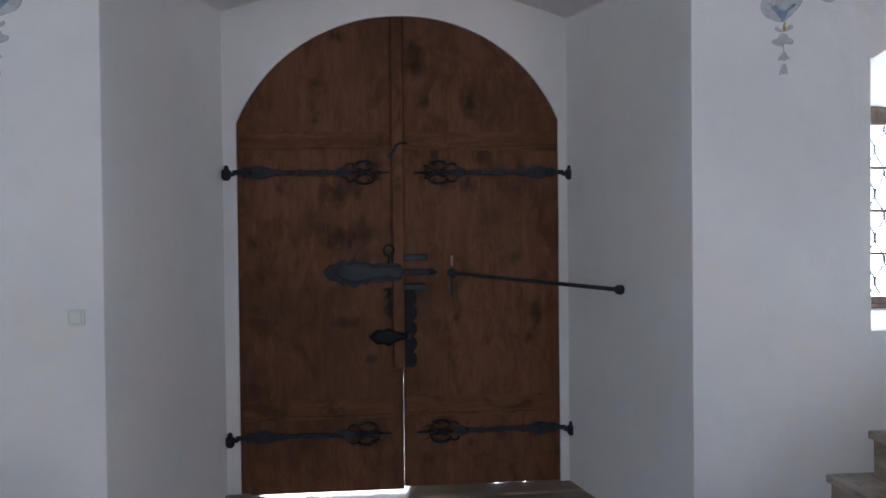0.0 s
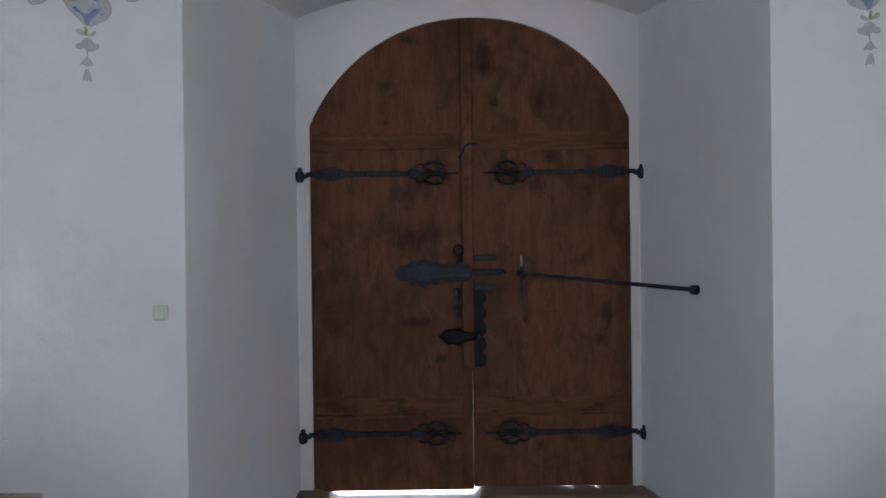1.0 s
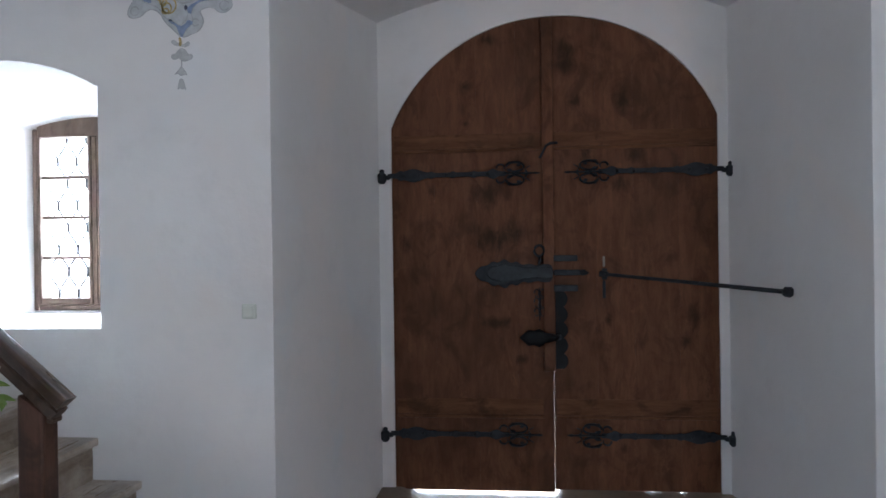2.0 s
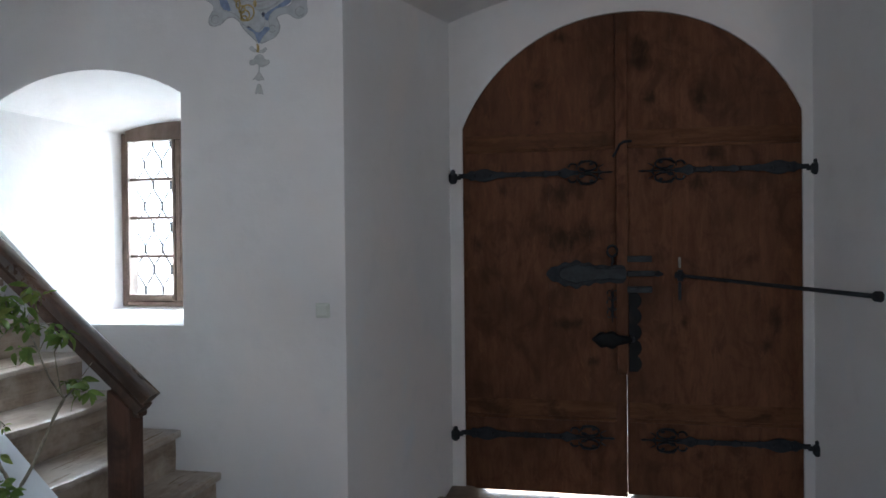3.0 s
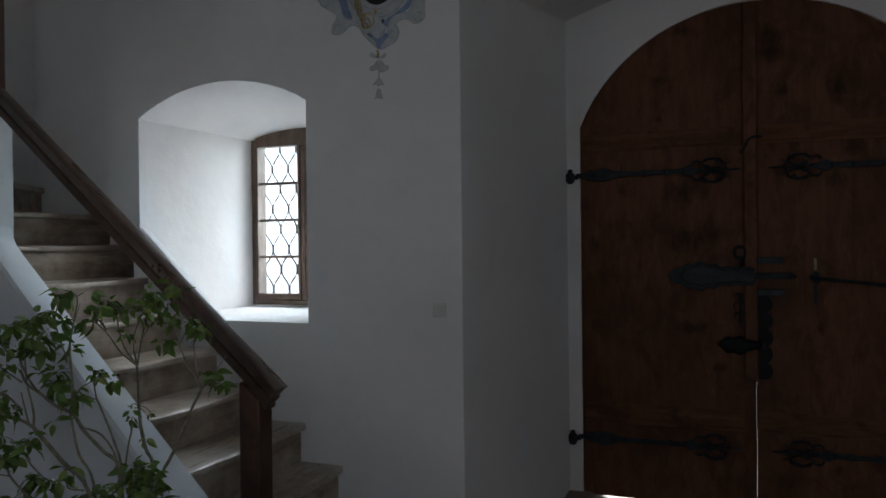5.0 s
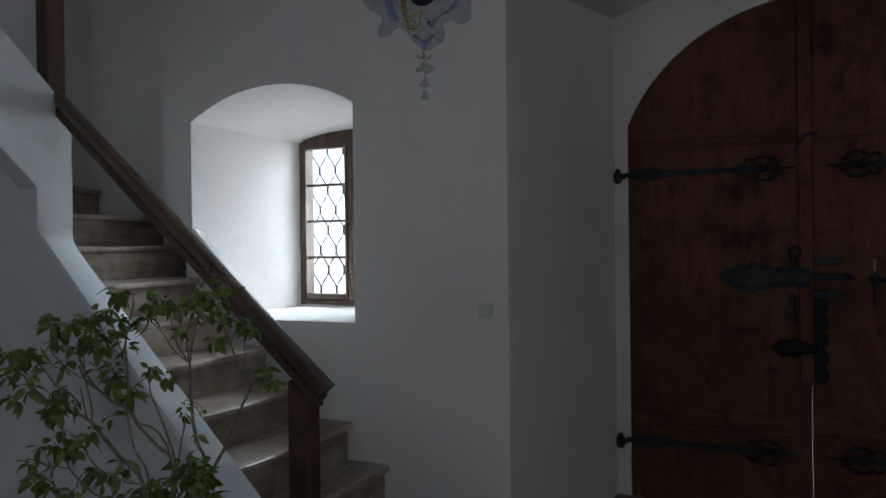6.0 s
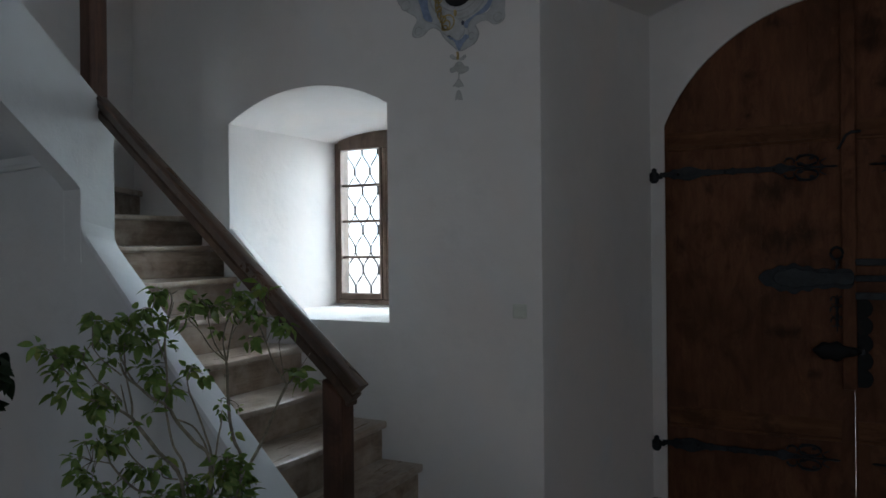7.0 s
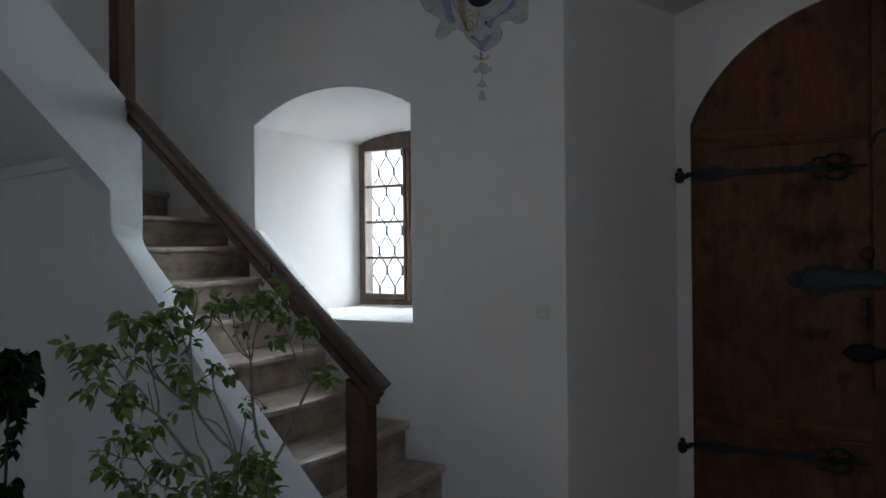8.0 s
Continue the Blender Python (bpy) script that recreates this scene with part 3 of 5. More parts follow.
# ---------------------------------------------------------------- windows


def window(name, side):
    """An arched two-light window with glazing bars and a wrought grille outside."""
    w = thing(name, "brown wooden casement window with curved iron grille", "window", "windows beside the door", "structure")
    xc = side * WINDOW_X
    y0, y1 = 4.036, 4.100
    z0 = 1.180 if side < 0 else 1.120
    sash, zt = z0 + 0.022, 2.2235

    def top(x):
        return 2.335 - 0.055 * ((x - xc) / 0.398) ** 2

    def bar(n, x0, x1, za, zb, ya=y0, yb=y1, bev=0.006):
        return part(n, box(min(x0, x1), max(x0, x1), ya, yb, za, zb, bev, 1), SASH_WOOD, w)

    bar("jamb", xc - 0.396, xc - 0.362, z0, 2.275, y0, 4.160)
    bar("jamb", xc + 0.362, xc + 0.396, z0, 2.275, y0, 4.160)
    bar("bottom_rail", xc - 0.3625, xc + 0.3625, z0, z0 + 0.034)
    head = [(xc - 0.3625, 2.2245)] + [(xc + 0.3625 * (i / 5 - 1), top(xc + 0.36 * (i / 5 - 1))) for i in range(11)] + [(xc + 0.3625, 2.2245)]
    part("head", prism(head, y0, y1), SASH_WOOD, w)
    bar("mullion", xc - 0.018, xc + 0.018, z0 + 0.0342, 2.2243)
    for s in (-1, 1):
        a, b = xc + s * 0.0185, xc + s * 0.3615
        a, b = min(a, b), max(a, b)
        bar("casement_stile", a, a + 0.020, z0 + 0.036, zt, y0 - 0.006, y1 - 0.010, 0.004)
        bar("casement_stile", b - 0.020, b, z0 + 0.036, zt, y0 - 0.006, y1 - 0.010, 0.004)
        za = z0 + 0.074
        bar("casement_rail", a + 0.0202, b - 0.0202, z0 + 0.036, za, y0 - 0.006, y1 - 0.010, 0.004)
        step = (zt - za) / 4
        for j in range(4):
            lo, hi = za + j * step, za + (j + 1) * step
            if j:
                bar("glazing_bar", a + 0.0202, b - 0.0202, lo - 0.0085, lo + 0.0085, y0 + 0.008, y1 - 0.012, 0.003)
            pane = part("pane", box(a + 0.020, b - 0.020, 4.068, 4.071, lo + 0.007, hi - 0.007), GLASS, w)
            pane.visible_shadow = False
    # grille of wavy bars that touch and part
    za, zb, wave, mid = z0 + 0.02, 2.265, 0.272, 1.817
    n = 54
    for j in range(12):
        base = xc - 0.4115 + 0.0625 * j
        turn = 1 if j % 2 else -1
        if abs(base - xc) > 0.376:
            continue
        pts = []
        for i in range(n + 1):
            z = za + (zb - za) * i / n
            c = math.cos(2 * math.pi * (z - mid) / wave)
            pts.append((min(xc + 0.378, max(xc - 0.378, base + turn * 0.0300 * (c * 1.15 - 0.15 * c ** 3))), 4.17, z))
        bar_ob = part("grille_bar", tube(pts, 0.0052, 6), GRILLE_IRON, w, "", True)
        for i in range(-3, 3):
            zc = mid + wave * (i if turn > 0 else i - 0.5)
            if za < zc < zb and base + 0.04 < xc + 0.376:
                part("collar", box(base + 0.0240, base + 0.0385, 4.162, 4.178, zc - 0.007, zc + 0.007, 0.003, 1), GRILLE_IRON, bar_ob)
    return w


window("window_1", -1)
window("window_2", 1)

# ---------------------------------------------------------------- door
DOOR_Y = 4.53


def board_top(x):
    s, half = 0.672, 1.016
    r = (half * half + s * s) / (2 * s)
    return 2.972 + 0.034 * max(x, 0.0) - r + math.sqrt(max(0.0, r * r - min(abs(x + 0.004), 1.016) ** 2))


def door_leaf(side):
    leaf = thing("door_leaf", "tall brown stained plank door leaf with forged iron strap hinges", "door", "church door leaves")
    z0 = -0.015 if side < 0 else 0.002
    edges = [0.0010, 0.27, 0.50, 0.77, 1.012]
    if side < 0:
        edges = [0.0010, 0.22, 0.47, 0.74, 1.018]
    for a, b in zip(edges, edges[1:]):
        x0, x1 = sorted((side * (a + 0.0001), side * (b - 0.0001)))
        top = [(x0 + (x1 - x0) * i / 8, board_top(x0 + (x1 - x0) * i / 8)) for i in range(9)]
        part("board", prism([(x1, z0), (x0, z0)] + top, DOOR_Y, DOOR_Y + 0.05, bevel=0.0007), OAK_DOOR, leaf)
    xs = sorted((side * 0.0030, side * 1.014))
    back = [(xs[0] + (xs[1] - xs[0]) * i / 24, board_top(xs[0] + (xs[1] - xs[0]) * i / 24)) for i in range(25)]
    part("backing", prism([(xs[1], z0 + 0.002), (xs[0], z0 + 0.002)] + back, DOOR_Y + 0.0505, DOOR_Y + 0.075), OAK_RAIL, leaf)
    far, near = side * 0.995, side * (0.066 if side < 0 else 0.0125)
    x0, x1 = sorted((far, near))
    for za, zb, t in ((2.150, 2.240, 0.004), (2.126, 2.147, 0.012), (0.472, 0.570, 0.004), (0.446, 0.467, 0.012)):
        part("ledge", box(x0, x1, DOOR_Y - t, DOOR_Y - 0.0005, za, zb, min(0.006, t * 0.45)), OAK_RAIL, leaf)
    if side < 0:
        part("cover_strip", box(-0.060, 0.011, DOOR_Y - 0.032, DOOR_Y - 0.0015, 0.745, 2.950, 0.006), OAK_DOOR, leaf, "long vertical cover strip over the joint")
    return leaf


left_leaf = door_leaf(-1)
right_leaf = door_leaf(1)


def hinge(leaf, side, z):
    """A long forged strap with a leaf near the pin and a scrolled end."""
    y = DOOR_Y - 0.036
    out = []
    for i in range(61):
        f = i / 60
        x = 1.035 - 0.75 * f
        h = 0.0145 + 0.028 * math.exp(-((x - 0.87) / 0.065) ** 2) + 0.018 * math.exp(-((x - 0.365) / 0.026) ** 2) + sum(0.008 * math.exp(-((x - q) / 0.012) ** 2) for q in (0.755, 0.62, 0.485)) + 0.014 * math.exp(-((x - 0.955) / 0.015) ** 2)
        out.append((x, h))
    outline = [(side * x, z + h) for x, h in out] + [(side * x, z - h) for x, h in reversed(out)]
    strap = part("strap_hinge", prism(outline, y, y + 0.009, bevel=0.002), IRON, leaf, "black forged strap hinge")
    rings = []
    for up in (-1, 1):
        # closed loop, then a curl at its foot and a barb at its tip
        pts = [(side * (0.228 + 0.056 * math.cos(a)), y + 0.004, z + up * (0.041 + 0.029 * math.sin(a))) for a in [0.42 * k for k in range(15)]]
        rings.append(tube(pts, [0.0145 - 0.0004 * k for k in range(15)], 6, 0.6))
        pts = [(side * (0.318 + 0.025 * math.cos(a)), y + 0.004, z + up * (0.036 + 0.022 * math.sin(a))) for a in [0.4 * k for k in range(10)]]
        rings.append(tube(pts, [0.013 - 0.0008 * k for k in range(10)], 6, 0.6))
        pts = [(side * (0.150 - 0.016 * k / 6 + 0.022 * math.sin(3.2 * k / 6)), y + 0.004, z + up * (0.006 + 0.040 * k / 6)) for k in range(7)]
        rings.append(tube(pts, [0.010 - 0.0009 * k for k in range(7)], 6, 0.6))
    for q, dz, rr in ((0.262, 0.020, 0.013), (0.205, 0.052, 0.010), (0.262, 0.066, 0.011)):
        for up in (-1, 1):
            b = bmesh.new()
            bmesh.ops.create_icosphere(b, subdivisions=1, radius=rr)
            rings.append(turned(b, Matrix.Translation((side * q, y + 0.004, z + up * dz)) @ Matrix.Diagonal((1.5, 0.5, 1, 1))))
    rings.append(tube([(side * q, y + 0.004, z) for q in (0.31, 0.25, 0.23, 0.19, 0.15, 0.118, 0.098, 0.075)], [0.014, 0.010, 0.019, 0.009, 0.013, 0.008, 0.014, 0.004], 6, 0.6))
    part("scroll", join(*rings), IRON, strap)
    for x in (0.93, 0.83, 0.66, 0.50, 0.40):
        b = bmesh.new()
        bmesh.ops.create_uvsphere(b, u_segments=8, v_segments=5, radius=0.011)
        part("nail", turned(b, Matrix.Translation((side * x, y - 0.001, z))), IRON, strap)
    px = side * 1.068
    pz = z - 0.010
    pin = join(tube([(px, y - 0.012, pz - 0.040), (px, y - 0.012, pz - 0.026), (px, y - 0.012, pz + 0.020), (px, y - 0.012, pz + 0.030), (px, y - 0.012, pz + 0.044), (px, y - 0.012, pz + 0.052)],
                    [0.014, 0.027, 0.028, 0.014, 0.016, 0.006], 10),
               box(*sorted((side * 1.02, side * 1.072)), y - 0.008, y + 0.010, pz - 0.014, pz + 0.014, 0.005),
               box(*sorted((side * 1.058, side * 1.078)), y - 0.01, DOORWALL_Y + 0.02, pz - 0.018, pz + 0.006, 0.004))
    part("hinge_pin", pin, IRON, strap)
    return strap


for zz in (1.985, 0.350):
    hinge(left_leaf, -1, zz)
    hinge(right_leaf, 1, zz)

def rounded(points, rounds):
    """The outline with its corners cut round."""
    for _ in range(rounds):
        points = [(p[0] * a + q[0] * (1 - a), p[1] * a + q[1] * (1 - a)) for p, q in zip(points, points[1:] + points[:1]) for a in (0.75, 0.25)]
    return points


# lock on the left leaf
y = DOOR_Y - 0.033
shape = [(0.0, 0.050), (-0.06, 0.057), (-0.10, 0.044), (-0.15, 0.060), (-0.19, 0.046), (-0.225, 0.076), (-0.26, 0.058), (-0.30, 0.094), (-0.34, 0.062), (-0.375, 0.078), (-0.41, 0.046), (-0.45, 0.046), (-0.475, 0.020), (-0.49, 0.0)]
outline = rounded([(x, 1.362 + h) for x, h in shape] + [(x, 1.362 - h * 1.1) for x, h in reversed(shape[:-1])], 2)
lock = part("door_lock", prism(outline, y, y + 0.006, bevel=0.0015), IRON, left_leaf, "grey iron box lock with pointed shaped plate")
inner = [(0.0, 0.036), (-0.07, 0.038), (-0.11, 0.026), (-0.15, 0.038), (-0.18, 0.030), (-0.22, 0.052), (-0.26, 0.042), (-0.30, 0.068), (-0.335, 0.044), (-0.37, 0.048), (-0.40, 0.024), (-0.41, 0.0)]
outline = rounded([(x, 1.362 + h) for x, h in inner] + [(x, 1.362 - h) for x, h in reversed(inner[:-1])], 2)
part("lock_case", prism(outline, y - 0.022, y - 0.0005, bevel=0.004), LOCK_IRON, lock, "worn grey lock case")
part("staple", box(0.004, 0.150, y - 0.012, DOOR_Y - 0.001, 1.432, 1.470, 0.005), LOCK_IRON, lock)
part("staple", box(0.004, 0.150, y - 0.012, DOOR_Y - 0.001, 1.246, 1.284, 0.005), LOCK_IRON, lock)
part("bolt", join(box(0.002, 0.165, y - 0.020, y + 0.004, 1.345, 1.380, 0.005), tube([(0.16, y - 0.008, 1.362), (0.185, y - 0.008, 1.362), (0.215, y - 0.004, 1.358)], [0.012, 0.020, 0.006], 8)), IRON, lock)
ring_pts = [(-0.085 + 0.030 * math.cos(a), y - 0.006, 1.50 + 0.034 * math.sin(a)) for a in [2 * math.pi * i / 12 for i in range(13)]]
part("top_scroll", join(tube(ring_pts, 0.009, 6), tube([(-0.085, y - 0.006, 1.47), (-0.080, y - 0.006, 1.44), (-0.09, y - 0.004, 1.41)], [0.008, 0.012, 0.006], 6)), IRON, lock)

# latch handle and its notched strip
notch = []
for i in range(41):
    f = i / 40
    notch.append((0.062 + 0.026 * abs(math.sin(math.pi * 5.0 * f)) ** 0.7, 1.245 - 0.485 * f))
handle = part("door_handle", prism([(0.008, 1.245)] + notch + [(0.008, 0.760)], DOOR_Y - 0.014, DOOR_Y - 0.0005, bevel=0.001), BLACK_IRON, right_leaf, "black forged iron leaf-shaped handle on a notched plate")
grip = []
for i in range(15):
    f = i / 14
    x = 0.03 - 0.24 * f
    h = 0.017 + 0.044 * math.exp(-((x + 0.090) / 0.036) ** 2) + 0.036 * math.exp(-((x + 0.155) / 0.030) ** 2) + 0.012 * math.exp(-((x + 0.028) / 0.018) ** 2) * (1 if f < 0.96 else 0.3) - 0.004 * f
    grip.append((x, max(0.004, h if f < 0.93 else 0.022 * (1 - f) / 0.07 + 0.003)))
rings = [[(x, DOOR_Y - 0.085 - 0.02 * math.sin(math.pi * (0.03 - x) / 0.24) + 0.014 * math.cos(a), 0.965 + h * math.sin(a)) for a in [2 * math.pi * k / 10 for k in range(10)]] for x, h in grip]
part("grip", loft(rings), BLACK_IRON, handle, "", True)
part("neck", tube([(0.020, DOOR_Y - 0.088, 0.965), (-0.012, DOOR_Y - 0.090, 0.965), (-0.024, DOOR_Y - 0.092, 0.965), (-0.036, DOOR_Y - 0.094, 0.965)], [0.016, 0.027, 0.018, 0.026], 9), BLACK_IRON, handle, "", True)
part("spindle", tube([(0.030, DOOR_Y - 0.001, 0.965), (0.030, DOOR_Y - 0.098, 0.965)], 0.016, 10), IRON, handle)
rings = []
for zc, r in ((1.235, 0.024), (1.175, 0.030), (1.115, 0.026)):
    for q in (-1, 1):
        rings.append(tube([(-0.085 + q * (0.018 + r * 0.55 * math.cos(a)), DOOR_Y - 0.008, zc + r * math.sin(a)) for a in [0.7 * k for k in range(9)]], [0.007 - 0.0004 * k for k in range(9)], 5, 0.7))
rings.append(tube([(-0.085, DOOR_Y - 0.007, 1.27), (-0.085, DOOR_Y - 0.007, 1.17), (-0.085, DOOR_Y - 0.007, 1.06)], [0.004, 0.012, 0.004], 6, 0.7))
part("escutcheon", join(*rings), IRON, left_leaf, "filigree iron keyhole plate")

# bracing bar between door and jamb
brace = thing("bracing_bar", "long thin dark iron bar bracing the door", "iron bar")
a, b = Vector((0.315, DOOR_Y - 0.04, 1.350)), Vector((1.187, 3.847, 1.273))
part("rod", tube([a, a.lerp(b, 0.5), b], [0.010, 0.011, 0.013], 10), IRON, brace)
end = (b - a).normalized()
part("knob", tube([b - end * 0.045, b - end * 0.03, b + end * 0.0, b + end * 0.012], [0.012, 0.026, 0.028, 0.016], 12), IRON, brace)
part("eye", join(tube([a - end * 0.03, a + end * 0.02], [0.020, 0.017], 10), box(0.300, 0.330, DOOR_Y - 0.032, DOOR_Y - 0.0005, 1.315, 1.385, 0.004)), IRON, brace)
part("latch_tongue", box(0.306, 0.320, DOOR_Y - 0.014, DOOR_Y - 0.0005, 1.395, 1.460, 0.003), PALE_IRON, brace, "small pale latch tongue")
part("latch_strip", box(0.304, 0.322, DOOR_Y - 0.012, DOOR_Y - 0.0005, 1.20, 1.310, 0.003), IRON, brace)

# small hook and chain over the joint
part("hook", tube([(0.035, DOOR_Y - 0.02, 2.17), (-0.01, DOOR_Y - 0.045, 2.165), (-0.035, DOOR_Y - 0.045, 2.15), (-0.06, DOOR_Y - 0.04, 2.10), (-0.075, DOOR_Y - 0.036, 2.075)], [0.008, 0.009, 0.008, 0.007, 0.009], 7), IRON, left_leaf, "small black iron hook")

# ---------------------------------------------------------------- small wall things
switch = thing("light_switch", "small pale square plastic light switch on the white wall", "switch")
part("plate", box(-1.516, -1.444, WALL_Y - 0.012, WALL_Y - 0.0005, 1.204, 1.276, 0.006), SWITCH_PLASTIC, switch)
part("rocker", box(-1.508, -1.454, WALL_Y - 0.020, WALL_Y - 0.0118, 1.212, 1.268, 0.004), SWITCH_PLASTIC, switch)


def blob(points, y0, y1, rounds=1):
    """A flat shape with softened corners, from a few (x, z) corners."""
    for _ in range(rounds):
        out = []
        for i, p in enumerate(points):
            q = points[(i + 1) % len(points)]
            out += [(p[0] * 0.75 + q[0] * 0.25, p[1] * 0.75 + q[1] * 0.25), (p[0] * 0.25 + q[0] * 0.75, p[1] * 0.25 + q[1] * 0.75)]
        points = out
    return prism(points, y0, y1)


def band(points, y0, y1, rounds, width):
    """A painted line along the edge of such a shape, thinner and thicker as a brush goes."""
    points = rounded(points, rounds)
    n = len(points)
    bm = bmesh.new()
    rows = []
    for i, (x, z) in enumerate(points):
        (ax, az), (bx, bz) = points[i - 1], points[(i + 1) % n]
        t = Vector((bx - ax, bz - az))
        t = t.normalized() if t.length else Vector((1, 0))
        w = width * (0.35 + 0.65 * abs(math.sin(9 * i / n + x * 11)))
        ox, oz = -t.y * w / 2, t.x * w / 2
        rows.append([bm.verts.new(c) for c in ((x - ox, y0, z - oz), (x + ox, y0, z + oz), (x + ox, y1, z + oz), (x - ox, y1, z - oz))])
    for i in range(n):
        a, b = rows[i], rows[(i + 1) % n]
        for k in range(4):
            bm.faces.new((a[k], a[(k + 1) % 4], b[(k + 1) % 4], b[k]))
    return bm


def flat_ring(x, z, rx, rz, width, y0, y1, a0=0.0, a1=360.0, n=30):
    outer, inner = [], []
    for i in range(n + 1):
        a = radians(a0 + (a1 - a0) * i / n)
        outer.append((x + rx * math.cos(a), z + rz * math.sin(a)))
        inner.append((x + (rx - width) * math.cos(a), z + (rz - width) * math.sin(a)))
    bm = bmesh.new()
    vs = [[bm.verts.new((a, y, b)) for a, b in ring] for y in (y0, y1) for ring in (outer, inner)]
    for i in range(n):
        for a, b in ((0, 1), (1, 3), (3, 2), (2, 0)):
            bm.faces.new((vs[a][i], vs[a][i + 1], vs[b][i + 1], vs[b][i]))
    return bm


def wall_painting(side, x0, z0):
    """A faded painted cartouche with scrolls, a dark oval, a gilt chain and a drop of bell flowers."""
    p = thing("wall_painting", "faded painted scroll cartouche in grey, blue and gold on the wall", "wall painting", "painted cartouches")
    s = -side

    def shape(name, pts, paint, lift=1, rounds=2):
        y1 = WALL_Y - 0.0004
        corners = [(x0 + s * a, z0 + b) for a, b in pts]
        part(name, blob(corners, y1 - 0.0012 * lift, y1, rounds), paint, p)
        if name in ("scroll", "shell", "bell_flower", "scroll_foot"):
            part("outline", band(corners, y1 - 0.0012 * lift - 0.0006, y1 - 0.0012 * lift + 0.0001, rounds, 0.0055 if name == "scroll" else 0.004), PAINT_LINE, p)

    shape("painted_ground", [(0.004, 0.240), (-0.040, 0.300), (-0.085, 0.350), (-0.130, 0.395), (-0.195, 0.420), (-0.235, 0.480), (-0.240, 0.640), (0.215, 0.640), (0.205, 0.460), (0.130, 0.410), (0.080, 0.370), (0.075, 0.320), (0.040, 0.285)], PAINT_PALE, 0.3, 1)
    # grey ground of the frame, with its mouldings and the dark oval
    part("frame_ground", flat_ring(x0 + s * 0.005, z0 + 0.565, 0.172, 0.160, 0.110, WALL_Y - 0.0012, WALL_Y - 0.0008), PAINT_PALE, p)
    for rx, rz, w, paint in ((0.170, 0.158, 0.010, PAINT_LINE), (0.150, 0.138, 0.016, PAINT_GREY), (0.126, 0.114, 0.007, PAINT_LINE), (0.104, 0.094, 0.014, PAINT_GREY)):
        part("frame_moulding", flat_ring(x0 + s * 0.005, z0 + 0.565, rx, rz, w, WALL_Y - 0.0016, WALL_Y - 0.0009), paint, p)
    oval = [(0.005 + 0.084 * math.cos(radians(12 * i)), 0.556 + 0.078 * math.sin(radians(12 * i))) for i in range(30)]
    shape("dark_oval", oval, PAINT_BLACK, 2, 0)
    # drop of bell flowers
    shape("bell_flower", [(-0.017, 0.0), (-0.005, 0.011), (0.005, 0.002), (0.015, 0.008), (0.027, -0.005), (0.019, 0.025), (0.010, 0.051), (-0.004, 0.053), (-0.012, 0.028)], PAINT_GREY, 1, 1)
    shape("bell_flower", [(-0.033, 0.072), (-0.015, 0.080), (-0.001, 0.066), (0.018, 0.073), (0.036, 0.068), (0.020, 0.090), (0.008, 0.109), (-0.003, 0.107), (-0.013, 0.090)], PAINT_GREY, 1, 1)
    shape("bell_flower", [(-0.045, 0.150), (-0.024, 0.146), (-0.006, 0.154), (0.007, 0.138), (0.026, 0.135), (0.062, 0.148), (0.059, 0.168), (0.037, 0.166), (0.026, 0.188), (0.007, 0.199), (-0.012, 0.190), (-0.023, 0.173), (-0.044, 0.170)], PAINT_GREY, 1, 1)
    shape("stalk", [(0.001, 0.105), (0.007, 0.105), (0.009, 0.140), (0.002, 0.140)], PAINT_LINE, 0.5, 0)
    shape("scroll_foot", [(-0.048, 0.228), (-0.031, 0.242), (-0.012, 0.223), (0.003, 0.214), (0.022, 0.216), (0.042, 0.232), (0.047, 0.216), (0.025, 0.202), (0.003, 0.208), (-0.023, 0.211)], PAINT_GREY, 1, 1)
    # blue fields under the scrolls
    shape("blue_field", [(-0.062, 0.336), (-0.030, 0.324), (0.002, 0.302), (0.028, 0.313), (0.040, 0.334), (0.072, 0.319), (0.038, 0.294), (0.018, 0.265), (0.008, 0.247), (-0.005, 0.269), (-0.017, 0.305), (-0.046, 0.320)], PAINT_BLUE, 3, 1)
    shape("blue_field", [(-0.231, 0.566), (-0.205, 0.491), (-0.192, 0.436), (-0.139, 0.416), (-0.149, 0.450), (-0.168, 0.491), (-0.171, 0.566)], PAINT_BLUE, 3, 1)
    shape("blue_field", [(0.188, 0.510), (0.154, 0.457), (0.098, 0.424), (0.044, 0.399), (0.028, 0.373), (0.060, 0.356), (0.079, 0.396), (0.126, 0.417), (0.175, 0.437), (0.209, 0.510)], PAINT_BLUE, 1, 1)
    # pale scrolls and the shell between them
    shape("scroll", [(0.014, 0.246), (0.058, 0.262), (0.099, 0.278), (0.121, 0.321), (0.109, 0.352), (0.097, 0.373), (0.134, 0.387), (0.171, 0.384), (0.192, 0.361), (0.228, 0.358), (0.264, 0.383), (0.256, 0.423), (0.264, 0.462), (0.246, 0.510), (0.206, 0.493),
                     (0.190, 0.446), (0.162, 0.417), (0.113, 0.419), (0.073, 0.397), (0.056, 0.363), (0.069, 0.324), (0.043, 0.293), (0.018, 0.268)], PAINT_PALE, 2)
